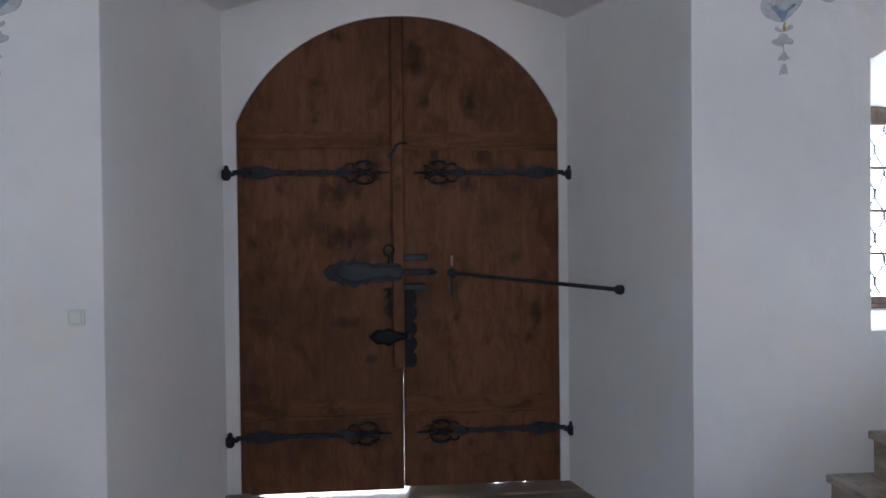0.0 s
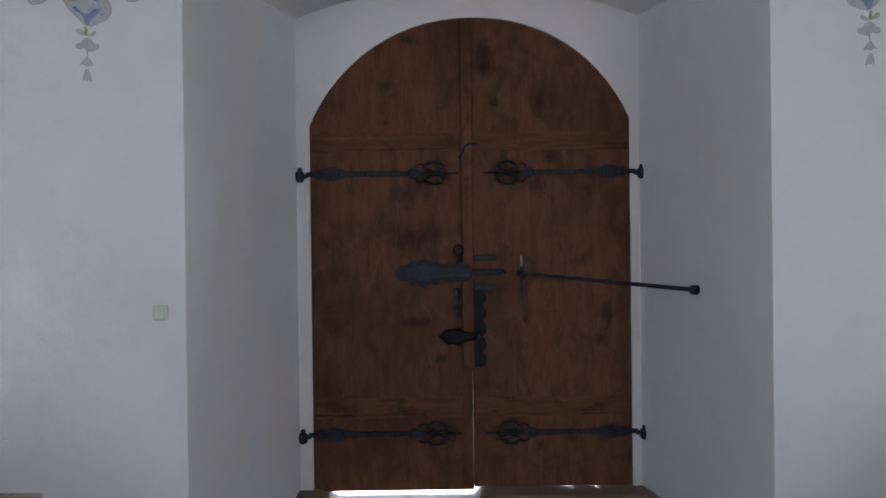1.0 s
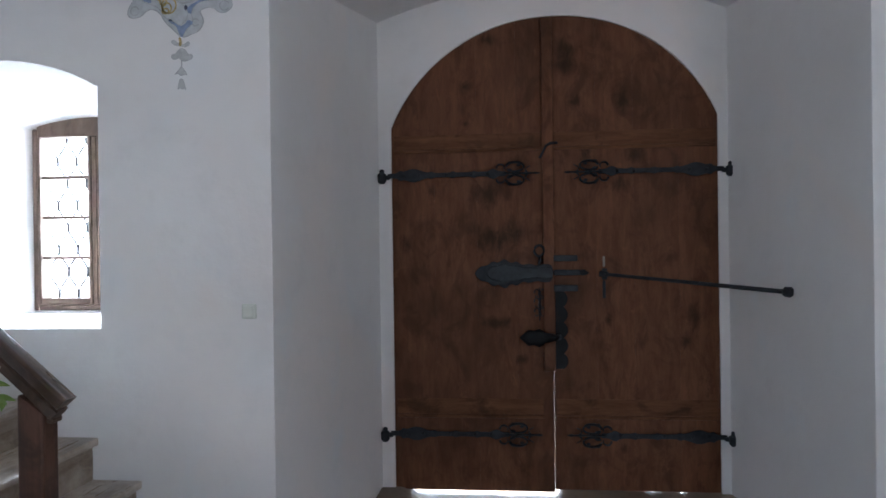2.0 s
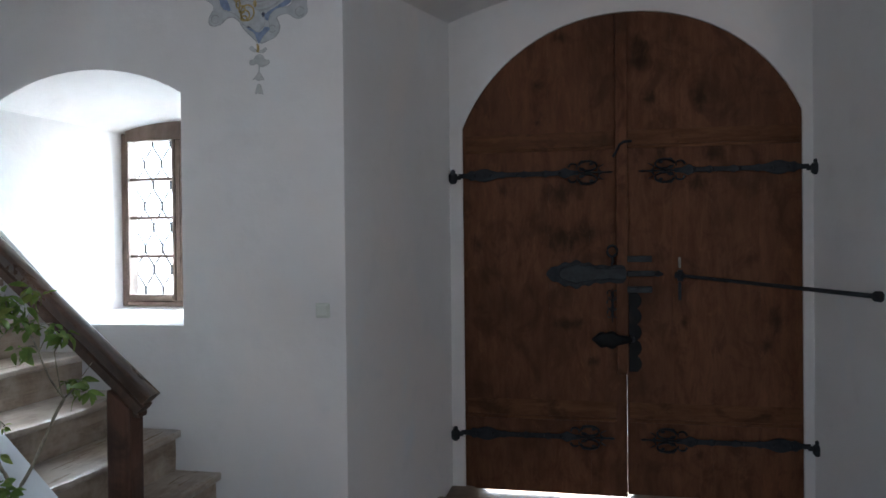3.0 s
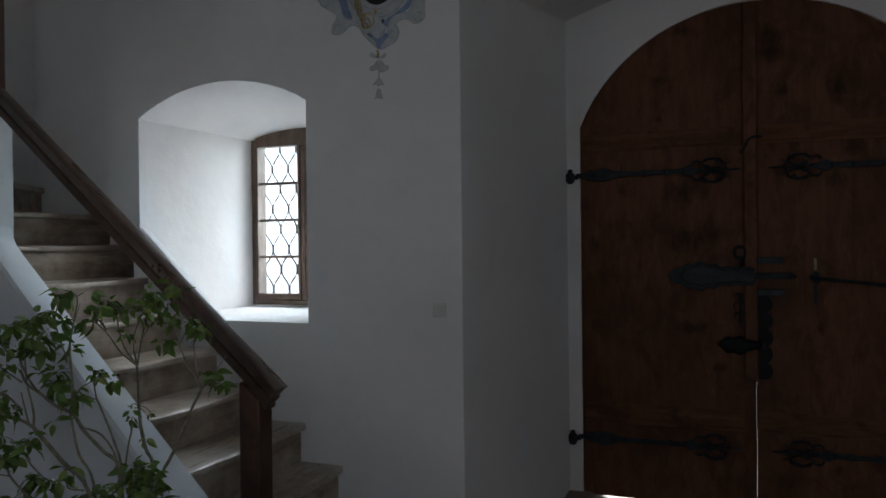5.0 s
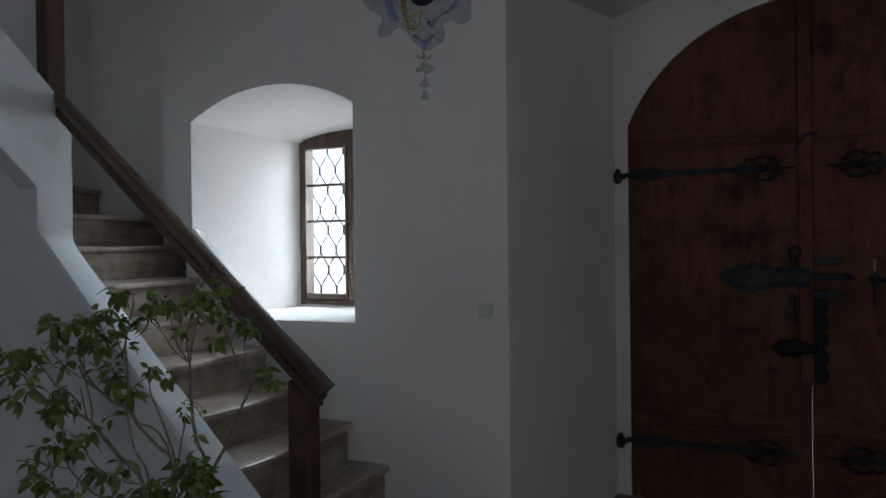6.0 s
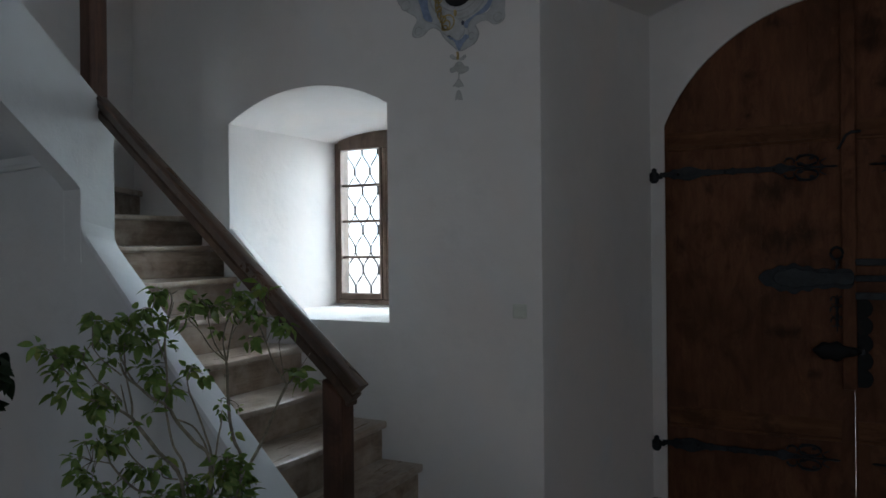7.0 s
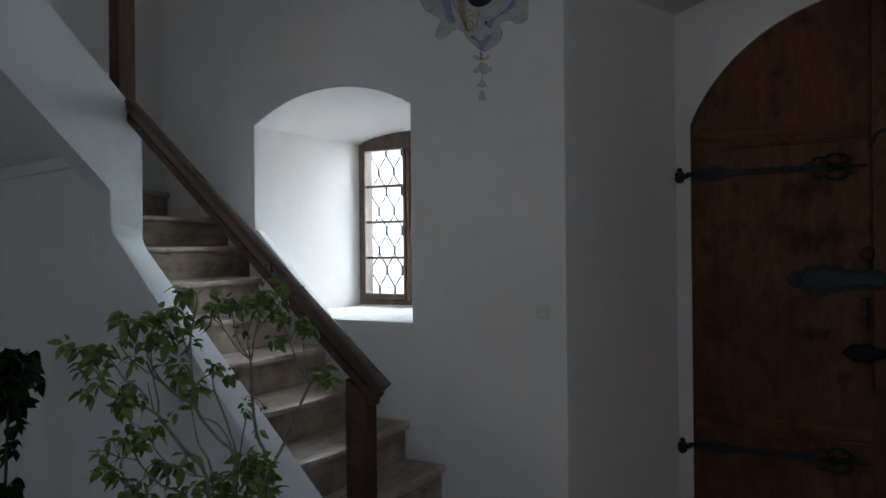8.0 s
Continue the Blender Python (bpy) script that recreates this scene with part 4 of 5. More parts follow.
    shape("scroll", [(-0.002, 0.257), (-0.043, 0.297), (-0.078, 0.331), (-0.097, 0.369), (-0.133, 0.392), (-0.166, 0.385), (-0.193, 0.357), (-0.240, 0.349), (-0.265, 0.368), (-0.253, 0.410), (-0.229, 0.439), (-0.242, 0.465), (-0.286, 0.490), (-0.334, 0.527), (-0.368, 0.600), (-0.234, 0.600),
                     (-0.215, 0.493), (-0.195, 0.434), (-0.146, 0.414), (-0.107, 0.399), (-0.068, 0.341), (-0.023, 0.309), (-0.001, 0.277)], PAINT_PALE, 2)
    shape("shell", [(-0.091, 0.368), (-0.068, 0.341), (-0.040, 0.338), (-0.026, 0.322), (0.005, 0.303), (0.020, 0.322), (0.034, 0.329), (0.044, 0.364), (0.022, 0.402), (-0.019, 0.429), (-0.067, 0.431), (-0.093, 0.403)], PAINT_PALE, 4)
    for a, b, r in ((-0.225, 0.385, 0.024), (0.222, 0.392, 0.026), (-0.300, 0.530, 0.030), (0.078, 0.318, 0.020)):
        part("volute", flat_ring(x0 + s * a, z0 + b, r, r, 0.006, WALL_Y - 0.0034, WALL_Y - 0.0027, 20, 330, 16), PAINT_LINE, p)
    shape("crack", [(0.022, 0.392), (0.030, 0.404), (0.040, 0.398), (0.036, 0.380), (0.028, 0.376)], PAINT_DARK, 5, 1)
    shape("crack", [(-0.060, 0.334), (-0.040, 0.330), (-0.022, 0.318), (-0.030, 0.326), (-0.046, 0.338)], PAINT_DARK, 5, 0)
    # gilt chain, its links turned this way and that
    for a, b, rx, rz in ((-0.113, 0.545, 0.024, 0.026), (-0.104, 0.528, 0.022, 0.022), (-0.113, 0.505, 0.014, 0.028), (-0.105, 0.478, 0.020, 0.018), (-0.100, 0.452, 0.014, 0.026), (-0.080, 0.422, 0.020, 0.022), (-0.052, 0.404, 0.040, 0.042), (-0.062, 0.392, 0.026, 0.028), (-0.070, 0.378, 0.020, 0.016)):
        part("chain_link", flat_ring(x0 + s * a, z0 + b, rx, rz, 0.008, WALL_Y - 0.0070, WALL_Y - 0.0061, 0, 360, 16), PAINT_OCHRE, p)
    shape("gilt_stroke", [(-0.020, 0.462), (-0.006, 0.466), (-0.002, 0.440), (-0.012, 0.426), (-0.020, 0.440)], PAINT_OCHRE, 3, 1)
    shape("gilt_drop", [(-0.007, 0.249), (0.003, 0.250), (0.009, 0.226), (0.003, 0.204), (-0.007, 0.211), (-0.004, 0.228)], PAINT_OCHRE, 4, 1)
    return p


wall_painting(-1, -1.803, 2.300)
wall_painting(1, 1.786, 2.335)

# ---------------------------------------------------------------- plants


def leaf_mesh(name, length, width, fold, droop, material):
    """An oval pointed leaf, folded along its rib and drooping to its tip; it points along +x."""
    bm = bmesh.new()
    n = 7
    rows = []
    for i in range(n + 1):
        f = i / n
        w = width * 0.5 * (math.sin(math.pi * f ** 0.8) ** 0.85 if 0 < f < 1 else 0.02)
        x, z = length * f * (1 - 0.15 * droop * f), -droop * length * f * f * 0.7
        wave = 0.05 * width * math.sin(7 * f)
        rows.append([bm.verts.new((x, -w, z + fold * w + wave)), bm.verts.new((x, 0, z)), bm.verts.new((x, w, z + fold * w - wave))])
    for a, b in zip(rows, rows[1:]):
        bm.faces.new((a[0], a[1], b[1], b[0]))
        bm.faces.new((a[1], a[2], b[2], b[1]))
    low = bmesh.ops.duplicate(bm, geom=bm.faces[:])
    faces = [g for g in low["geom"] if isinstance(g, bmesh.types.BMFace)]
    bmesh.ops.translate(bm, verts=[g for g in low["geom"] if isinstance(g, bmesh.types.BMVert)], vec=(0, 0, -0.0007))
    bmesh.ops.reverse_faces(bm, faces=faces)
    me = bpy.data.meshes.new(name)
    bm.to_mesh(me)
    bm.free()
    for p in me.polygons:
        p.use_smooth = True
    me.materials.append(material)
    return me


def fan_mesh(name, leaves, count, droop, seed, material):
    """A palmate leaf: oval leaflets round one point, each on a short stalk."""
    rnd = random.Random(seed)
    bm = bmesh.new()
    for i in range(count):
        me = rnd.choice(leaves)
        mark = len(bm.verts)
        bm.from_mesh(me)
        bm.verts.ensure_lookup_table()
        yaw = 2 * math.pi * (i + rnd.uniform(-0.25, 0.25)) / count
        m = (Matrix.Rotation(yaw, 4, "Z") @ Matrix.Rotation(droop * rnd.uniform(0.3, 1.6) - 0.15, 4, "Y") @ Matrix.Translation((0.010, 0, 0))
             @ Matrix.Rotation(rnd.uniform(-0.6, 0.6), 4, "X") @ Matrix.Scale(rnd.uniform(0.7, 1.15), 4))
        bmesh.ops.transform(bm, matrix=m, verts=bm.verts[mark:])
    out = bpy.data.meshes.new(name)
    bm.to_mesh(out)
    bm.free()
    for p in out.polygons:
        p.use_smooth = True
    out.materials.append(material)
    return out


def whorl(parent, at, along, meshes, rnd, count, size):
    """One palmate leaf on the tip of a twig."""
    ob = new("leaf", rnd.choice(meshes))
    ob.parent = parent
    ob.matrix_local = (Matrix.Translation(at) @ Matrix.Rotation(rnd.uniform(0, 6.28), 4, "Z") @ Matrix.Rotation(rnd.uniform(-0.9, 0.9), 4, "Y")
                       @ Matrix.Rotation(rnd.uniform(-0.9, 0.9), 4, "X") @ Matrix.Scale(size * rnd.uniform(0.85, 1.15), 4))


def pot(parent, x, y, r, h):
    prof = [(r * 0.72, 0.0), (r * 0.95, h * 0.80), (r * 1.03, h * 0.80), (r * 1.05, h), (r * 0.95, h), (r * 0.92, h * 0.86)]
    rings = [[(x + a * math.cos(t), y + a * math.sin(t), z) for t in [2 * math.pi * k / 24 for k in range(24)]] for a, z in prof]
    part("pot", loft(rings), POT_CLAY, parent, "terracotta flower pot")
    bm = loft([[(x + r * 0.91 * math.cos(t), y + r * 0.91 * math.sin(t), z) for t in [2 * math.pi * k / 20 for k in range(20)]] for z in (h * 0.6, h * 0.9)])
    part("soil", bm, SOIL, parent)


def curve_points(pts, n=4):
    """Points on a smooth line through pts."""
    v = [Vector(p) for p in pts]
    v = [v[0] * 2 - v[1]] + v + [v[-1] * 2 - v[-2]]
    out = []
    for i in range(1, len(v) - 2):
        a, b, c, d = v[i - 1:i + 3]
        for k in range(n):
            t = k / n
            out.append(0.5 * (2 * b + (c - a) * t + (2 * a - 5 * b + 4 * c - d) * t * t + (3 * b - a - 3 * c + d) * t ** 3))
    out.append(v[-2])
    return out


class Shrub:
    def __init__(self, ob, meshes, bark, seed):
        self.ob, self.meshes, self.bark, self.rnd = ob, meshes, bark, random.Random(seed)

        self.lines = []

    def stem(self, pts, r0, r1):
        line = curve_points(pts)
        self.lines += line
        n = len(line) - 1
        part("stem", tube(line, [r0 + (r1 - r0) * i / n for i in range(n + 1)], 7), self.bark, self.ob, "", True)
        return line

    def tuft(self, at, fans, spread, size):
        """Leaf fans round one place, each on a thin stalk from the nearest stem."""
        at = Vector(at)
        for i in range(fans):
            end = at + Vector((self.rnd.gauss(0, 0.5), self.rnd.gauss(0, 0.5), self.rnd.gauss(0, 0.4))) * spread
            near = min(self.lines, key=lambda p: (p - end).length + 0.3 * max(0.0, p.z - end.z))
            mid = near.lerp(end, 0.55) + Vector((0, 0, 0.12 * (end - near).length))
            part("stalk", tube([near, mid, end], [0.0016, 0.0012, 0.0010], 5), self.bark, self.ob, "", True)
            whorl(self.ob, end, end - near, self.meshes, self.rnd, 6, size * 1.08)

    def twig(self, pts, r0, r1, fans=1, count=6, size=1.0):
        """A stem with leaf fans near its tip, on short side twigs."""
        line = self.stem(pts, r0, r1)
        tip, way = line[-1], (line[-1] - line[-2]).normalized()
        whorl(self.ob, tip, way, self.meshes, self.rnd, count, size)
        for i in range(round(fans * 2.9)):
            at = line[max(0, len(line) - 2 - self.rnd.randint(0, min(4, len(line) - 2)))]
            end = at + Vector((self.rnd.uniform(-1, 1), self.rnd.uniform(-1, 1), self.rnd.uniform(0.0, 0.9))).normalized() * self.rnd.uniform(0.02, 0.055)
            mid = (at + end) / 2 + Vector((0, 0, -0.005))
            part("stem", tube([at, mid, end], [r1 * 0.9, r1 * 0.8, r1 * 0.6], 5), self.bark, self.ob, "", True)
            whorl(self.ob, end, end - at, self.meshes, self.rnd, count - self.rnd.randint(0, 2), size * self.rnd.uniform(0.8, 1.0))


LEAFLETS = [leaf_mesh("leaflet", 0.046, 0.0215, 0.25, 0.35, LEAF), leaf_mesh("leaflet", 0.050, 0.0235, 0.10, 0.6, LEAF), leaf_mesh("leaflet", 0.036, 0.0190, 0.40, 0.15, LEAF), leaf_mesh("leaflet", 0.052, 0.0205, 0.3, 0.8, LEAF)]
LEAVES = [fan_mesh("leaf", LEAFLETS, 4 + k % 2, 0.42 + 0.16 * (k % 4), 40 + k, LEAF) for k in range(8)]
shrub = thing("potted_shrub", "leggy green potted shrub with fans of glossy oval leaves", "plant")
pot(shrub, -1.86, 1.53, 0.17, 0.30)
s = Shrub(shrub, LEAVES, BARK, 11)
# right stem
s.stem([(-1.81, 1.56, 0.26), (-1.797, 1.607, 0.637), (-1.788, 1.639, 0.838), (-1.76, 1.683, 0.937), (-1.728, 1.73, 1.062), (-1.714, 1.759, 1.117)], 0.0062, 0.0045)
s.stem([(-1.714, 1.759, 1.117), (-1.742, 1.734, 1.182), (-1.761, 1.717, 1.256), (-1.779, 1.703, 1.317), (-1.789, 1.696, 1.346)], 0.0034, 0.0022)
s.stem([(-1.718, 1.755, 1.128), (-1.722, 1.744, 1.191), (-1.724, 1.734, 1.256)], 0.0022, 0.0014)
s.stem([(-1.714, 1.759, 1.117), (-1.69, 1.769, 1.144), (-1.669, 1.777, 1.168)], 0.0028, 0.002)
s.stem([(-1.69, 1.769, 1.144), (-1.674, 1.787, 1.179), (-1.656, 1.806, 1.216)], 0.002, 0.0012)
s.tuft((-1.683, 1.777, 1.164), 2, 0.016, 0.9)
s.tuft((-1.656, 1.79, 1.138), 2, 0.014, 1.0)
s.tuft((-1.703, 1.771, 1.167), 1, 0.009, 0.76)
s.tuft((-1.781, 1.703, 1.328), 2, 0.022, 0.95)
s.tuft((-1.804, 1.68, 1.275), 1, 0.011, 0.95)
s.tuft((-1.745, 1.727, 1.331), 2, 0.022, 1.0)
s.tuft((-1.717, 1.742, 1.316), 2, 0.018, 1.0)
s.tuft((-1.702, 1.758, 1.308), 1, 0.011, 0.95)
s.tuft((-1.761, 1.71, 1.353), 2, 0.014, 0.9)
s.tuft((-1.78, 1.69, 1.275), 1, 0.011, 0.85)
s.stem([(-1.765, 1.721, 1.256), (-1.751, 1.728, 1.292), (-1.735, 1.737, 1.323)], 0.002, 0.0014)
# middle stem
s.stem([(-1.84, 1.53, 0.26), (-1.8, 1.578, 0.671), (-1.774, 1.61, 0.895), (-1.787, 1.597, 0.963), (-1.796, 1.588, 1.026), (-1.8, 1.584, 1.105), (-1.8, 1.583, 1.183), (-1.802, 1.581, 1.214)], 0.006, 0.0042)
s.stem([(-1.802, 1.581, 1.214), (-1.822, 1.541, 1.257), (-1.835, 1.509, 1.311), (-1.846, 1.477, 1.346)], 0.0032, 0.002)
s.stem([(-1.802, 1.581, 1.214), (-1.837, 1.569, 1.27), (-1.858, 1.57, 1.326), (-1.876, 1.577, 1.373)], 0.003, 0.002)
s.stem([(-1.802, 1.581, 1.214), (-1.803, 1.57, 1.28), (-1.791, 1.573, 1.332), (-1.776, 1.579, 1.367)], 0.003, 0.002)
s.stem([(-1.801, 1.582, 1.214), (-1.803, 1.6, 1.277), (-1.802, 1.62, 1.336), (-1.798, 1.643, 1.374)], 0.0032, 0.002)
s.stem([(-1.806, 1.606, 1.279), (-1.805, 1.628, 1.312), (-1.797, 1.658, 1.333)], 0.002, 0.0014)
s.tuft((-1.851, 1.473, 1.356), 1, 0.009, 0.95)
s.tuft((-1.862, 1.461, 1.347), 1, 0.007, 0.95)
s.tuft((-1.858, 1.494, 1.398), 2, 0.016, 0.95)
s.tuft((-1.873, 1.551, 1.405), 2, 0.014, 0.95)
s.tuft((-1.869, 1.584, 1.388), 2, 0.014, 0.95)
s.tuft((-1.833, 1.592, 1.392), 1, 0.011, 0.9)
s.tuft((-1.841, 1.569, 1.306), 1, 0.009, 0.76)
s.tuft((-1.794, 1.59, 1.407), 2, 0.016, 0.95)
s.tuft((-1.796, 1.617, 1.423), 2, 0.016, 0.9)
s.tuft((-1.769, 1.587, 1.377), 2, 0.016, 1.0)
s.tuft((-1.79, 1.651, 1.389), 2, 0.016, 0.95)
s.tuft((-1.777, 1.679, 1.409), 2, 0.016, 0.95)
s.tuft((-1.765, 1.692, 1.441), 2, 0.014, 0.95)
s.tuft((-1.75, 1.707, 1.423), 1, 0.011, 0.85)
s.tuft((-1.781, 1.661, 1.357), 1, 0.014, 0.85)
s.stem([(-1.8, 1.584, 1.091), (-1.807, 1.576, 1.102), (-1.814, 1.569, 1.099)], 0.0014, 0.001)
s.stem([(-1.799, 1.585, 1.094), (-1.788, 1.596, 1.089), (-1.778, 1.607, 1.074)], 0.0014, 0.001)
s.stem([(-1.797, 1.587, 1.035), (-1.793, 1.59, 1.017), (-1.789, 1.595, 1.002)], 0.0014, 0.001)
s.stem([(-1.8, 1.583, 1.16), (-1.806, 1.577, 1.175), (-1.805, 1.578, 1.161)], 0.0014, 0.001)
s.tuft((-1.814, 1.569, 1.085), 1, 0.004, 0.76)
s.tuft((-1.78, 1.604, 1.068), 1, 0.004, 0.52)
s.tuft((-1.791, 1.593, 0.997), 1, 0.005, 0.71)
s.stem([(-1.86, 1.5, 0.26), (-1.83, 1.526, 0.706), (-1.81, 1.544, 0.953), (-1.8, 1.554, 1.027), (-1.799, 1.555, 1.055)], 0.0034, 0.0024)
s.tuft((-1.8, 1.554, 1.065), 1, 0.007, 0.95)
# thin stems towards the wall
s.stem([(-1.87, 1.55, 0.26), (-1.835, 1.536, 0.681), (-1.812, 1.527, 0.912), (-1.828, 1.516, 1.004), (-1.85, 1.498, 1.09), (-1.863, 1.489, 1.13)], 0.0045, 0.003)
s.stem([(-1.863, 1.489, 1.13), (-1.866, 1.485, 1.171), (-1.859, 1.493, 1.198)], 0.0024, 0.0016)
s.stem([(-1.863, 1.489, 1.127), (-1.874, 1.47, 1.139), (-1.888, 1.448, 1.155)], 0.0018, 0.0012)
s.tuft((-1.862, 1.49, 1.201), 2, 0.013, 0.85)
s.tuft((-1.836, 1.517, 1.184), 1, 0.005, 1.0)
s.tuft((-1.855, 1.497, 1.211), 1, 0.009, 0.76)
s.stem([(-1.89, 1.55, 0.26), (-1.837, 1.525, 0.688), (-1.802, 1.509, 0.923), (-1.83, 1.477, 0.987), (-1.861, 1.441, 1.05), (-1.873, 1.425, 1.091), (-1.88, 1.413, 1.109)], 0.0062, 0.0048)
s.stem([(-1.87, 1.439, 1.061), (-1.837, 1.477, 1.033), (-1.817, 1.503, 0.979), (-1.811, 1.514, 0.926)], 0.0028, 0.0036)
s.stem([(-1.88, 1.51, 0.26), (-1.848, 1.468, 0.677), (-1.827, 1.44, 0.905), (-1.856, 1.419, 0.989), (-1.871, 1.413, 1.068), (-1.88, 1.413, 1.105)], 0.0042, 0.0034)
s.stem([(-1.88, 1.413, 1.109), (-1.898, 1.381, 1.13), (-1.916, 1.347, 1.17), (-1.929, 1.319, 1.199), (-1.931, 1.302, 1.24)], 0.0048, 0.003)
s.stem([(-1.898, 1.381, 1.13), (-1.924, 1.371, 1.152), (-1.956, 1.356, 1.192), (-1.983, 1.346, 1.251), (-1.998, 1.348, 1.287)], 0.0036, 0.0022)
s.stem([(-1.88, 1.413, 1.109), (-1.879, 1.421, 1.16), (-1.885, 1.423, 1.226), (-1.89, 1.424, 1.292), (-1.886, 1.436, 1.358), (-1.883, 1.447, 1.416), (-1.897, 1.439, 1.438)], 0.0042, 0.002)
s.stem([(-1.885, 1.437, 1.358), (-1.879, 1.443, 1.383), (-1.876, 1.447, 1.404)], 0.0018, 0.0012)
s.stem([(-1.885, 1.423, 1.226), (-1.893, 1.4, 1.295), (-1.896, 1.382, 1.362), (-1.883, 1.382, 1.412)], 0.0026, 0.0016)
s.stem([(-1.929, 1.319, 1.199), (-1.92, 1.307, 1.288), (-1.902, 1.304, 1.345)], 0.0026, 0.0016)
s.stem([(-1.929, 1.305, 1.205), (-1.946, 1.258, 1.252), (-1.948, 1.227, 1.293)], 0.0024, 0.0015)
s.tuft((-1.915, 1.406, 1.426), 2, 0.013, 0.9)
s.tuft((-1.908, 1.428, 1.432), 2, 0.013, 0.95)
s.tuft((-1.873, 1.464, 1.437), 1, 0.009, 0.85)
s.tuft((-1.897, 1.424, 1.299), 1, 0.009, 1.09)
s.tuft((-1.889, 1.433, 1.275), 1, 0.007, 0.85)
s.tuft((-1.891, 1.402, 1.363), 1, 0.009, 0.85)
s.tuft((-1.896, 1.339, 1.384), 2, 0.014, 0.9)
s.tuft((-1.895, 1.369, 1.39), 2, 0.014, 0.85)
s.tuft((-1.899, 1.365, 1.333), 2, 0.016, 0.95)
s.tuft((-1.898, 1.308, 1.375), 2, 0.016, 0.9)
s.tuft((-1.907, 1.284, 1.361), 2, 0.016, 0.95)
s.tuft((-1.932, 1.272, 1.355), 2, 0.016, 0.95)
s.tuft((-1.953, 1.251, 1.347), 2, 0.018, 0.95)
s.tuft((-1.956, 1.233, 1.367), 2, 0.018, 0.85)
s.tuft((-1.952, 1.237, 1.385), 1, 0.014, 0.76)
s.tuft((-1.983, 1.335, 1.285), 2, 0.014, 0.95)
s.tuft((-1.914, 1.321, 1.287), 2, 0.014, 0.95)
s.tuft((-1.908, 1.355, 1.29), 2, 0.014, 0.9)
s.tuft((-1.916, 1.304, 1.327), 2, 0.016, 0.9)
s.tuft((-1.941, 1.249, 1.31), 1, 0.014, 0.81)
s.tuft((-1.957, 1.233, 1.317), 1, 0.014, 0.76)
s.tuft((-1.96, 1.301, 1.245), 1, 0.013, 0.85)
s.tuft((-1.907, 1.386, 1.223), 2, 0.014, 0.85)
s.tuft((-1.897, 1.41, 1.221), 1, 0.013, 0.9)
s.tuft((-1.923, 1.383, 1.193), 2, 0.016, 0.95)
s.tuft((-1.906, 1.401, 1.188), 2, 0.014, 0.95)
s.tuft((-1.881, 1.412, 1.152), 2, 0.014, 0.95)
s.tuft((-1.878, 1.43, 1.166), 1, 0.011, 0.85)
s.tuft((-1.884, 1.423, 1.13), 1, 0.009, 0.76)
s.tuft((-1.897, 1.382, 1.09), 1, 0.005, 0.85)
s.tuft((-1.955, 1.278, 1.236), 1, 0.009, 0.76)
s.tuft((-1.927, 1.351, 1.224), 1, 0.014, 0.81)
# stem leaning outwards
s.stem([(-1.9, 1.5, 0.26), (-1.844, 1.442, 0.672), (-1.807, 1.403, 0.897), (-1.844, 1.355, 0.987), (-1.868, 1.32, 1.051), (-1.881, 1.297, 1.091)], 0.0068, 0.0054)
s.stem([(-1.881, 1.297, 1.091), (-1.889, 1.275, 1.112), (-1.909, 1.239, 1.136), (-1.926, 1.207, 1.156), (-1.935, 1.183, 1.184), (-1.946, 1.157, 1.226), (-1.95, 1.139, 1.25)], 0.0046, 0.0022)
s.stem([(-1.881, 1.297, 1.091), (-1.885, 1.302, 1.124), (-1.895, 1.302, 1.163), (-1.905, 1.301, 1.198)], 0.0034, 0.0024)
s.stem([(-1.888, 1.289, 1.103), (-1.886, 1.277, 1.145), (-1.884, 1.265, 1.189)], 0.0028, 0.0018)
s.stem([(-1.9, 1.234, 1.184), (-1.909, 1.21, 1.206), (-1.912, 1.192, 1.234), (-1.916, 1.174, 1.262)], 0.0034, 0.002)
s.stem([(-1.911, 1.23, 1.193), (-1.902, 1.253, 1.171), (-1.894, 1.276, 1.14)], 0.003, 0.003)
s.stem([(-1.916, 1.174, 1.262), (-1.913, 1.177, 1.286), (-1.901, 1.19, 1.309)], 0.0018, 0.0012)
s.tuft((-1.984, 1.103, 1.311), 2, 0.014, 0.85)
s.tuft((-1.969, 1.119, 1.302), 2, 0.014, 0.9)
s.tuft((-1.956, 1.132, 1.286), 2, 0.016, 0.95)
s.tuft((-1.941, 1.148, 1.276), 2, 0.016, 0.95)
s.tuft((-1.949, 1.14, 1.256), 1, 0.014, 0.85)
s.tuft((-1.926, 1.163, 1.281), 2, 0.016, 0.9)
s.tuft((-1.913, 1.177, 1.289), 1, 0.014, 0.85)
s.tuft((-1.966, 1.122, 1.236), 1, 0.009, 0.81)
s.tuft((-1.94, 1.149, 1.24), 1, 0.013, 0.81)
s.tuft((-1.934, 1.17, 1.201), 2, 0.013, 0.85)
s.tuft((-1.926, 1.193, 1.195), 1, 0.011, 0.81)
s.tuft((-1.958, 1.145, 1.182), 1, 0.011, 0.85)
s.tuft((-1.932, 1.215, 1.142), 2, 0.016, 0.95)
s.tuft((-1.932, 1.229, 1.126), 2, 0.014, 0.95)
s.tuft((-1.916, 1.246, 1.143), 2, 0.014, 0.95)
s.tuft((-1.934, 1.213, 1.129), 1, 0.013, 0.85)
s.tuft((-1.902, 1.26, 1.139), 1, 0.011, 0.76)
s.tuft((-1.917, 1.245, 1.196), 1, 0.005, 0.71)
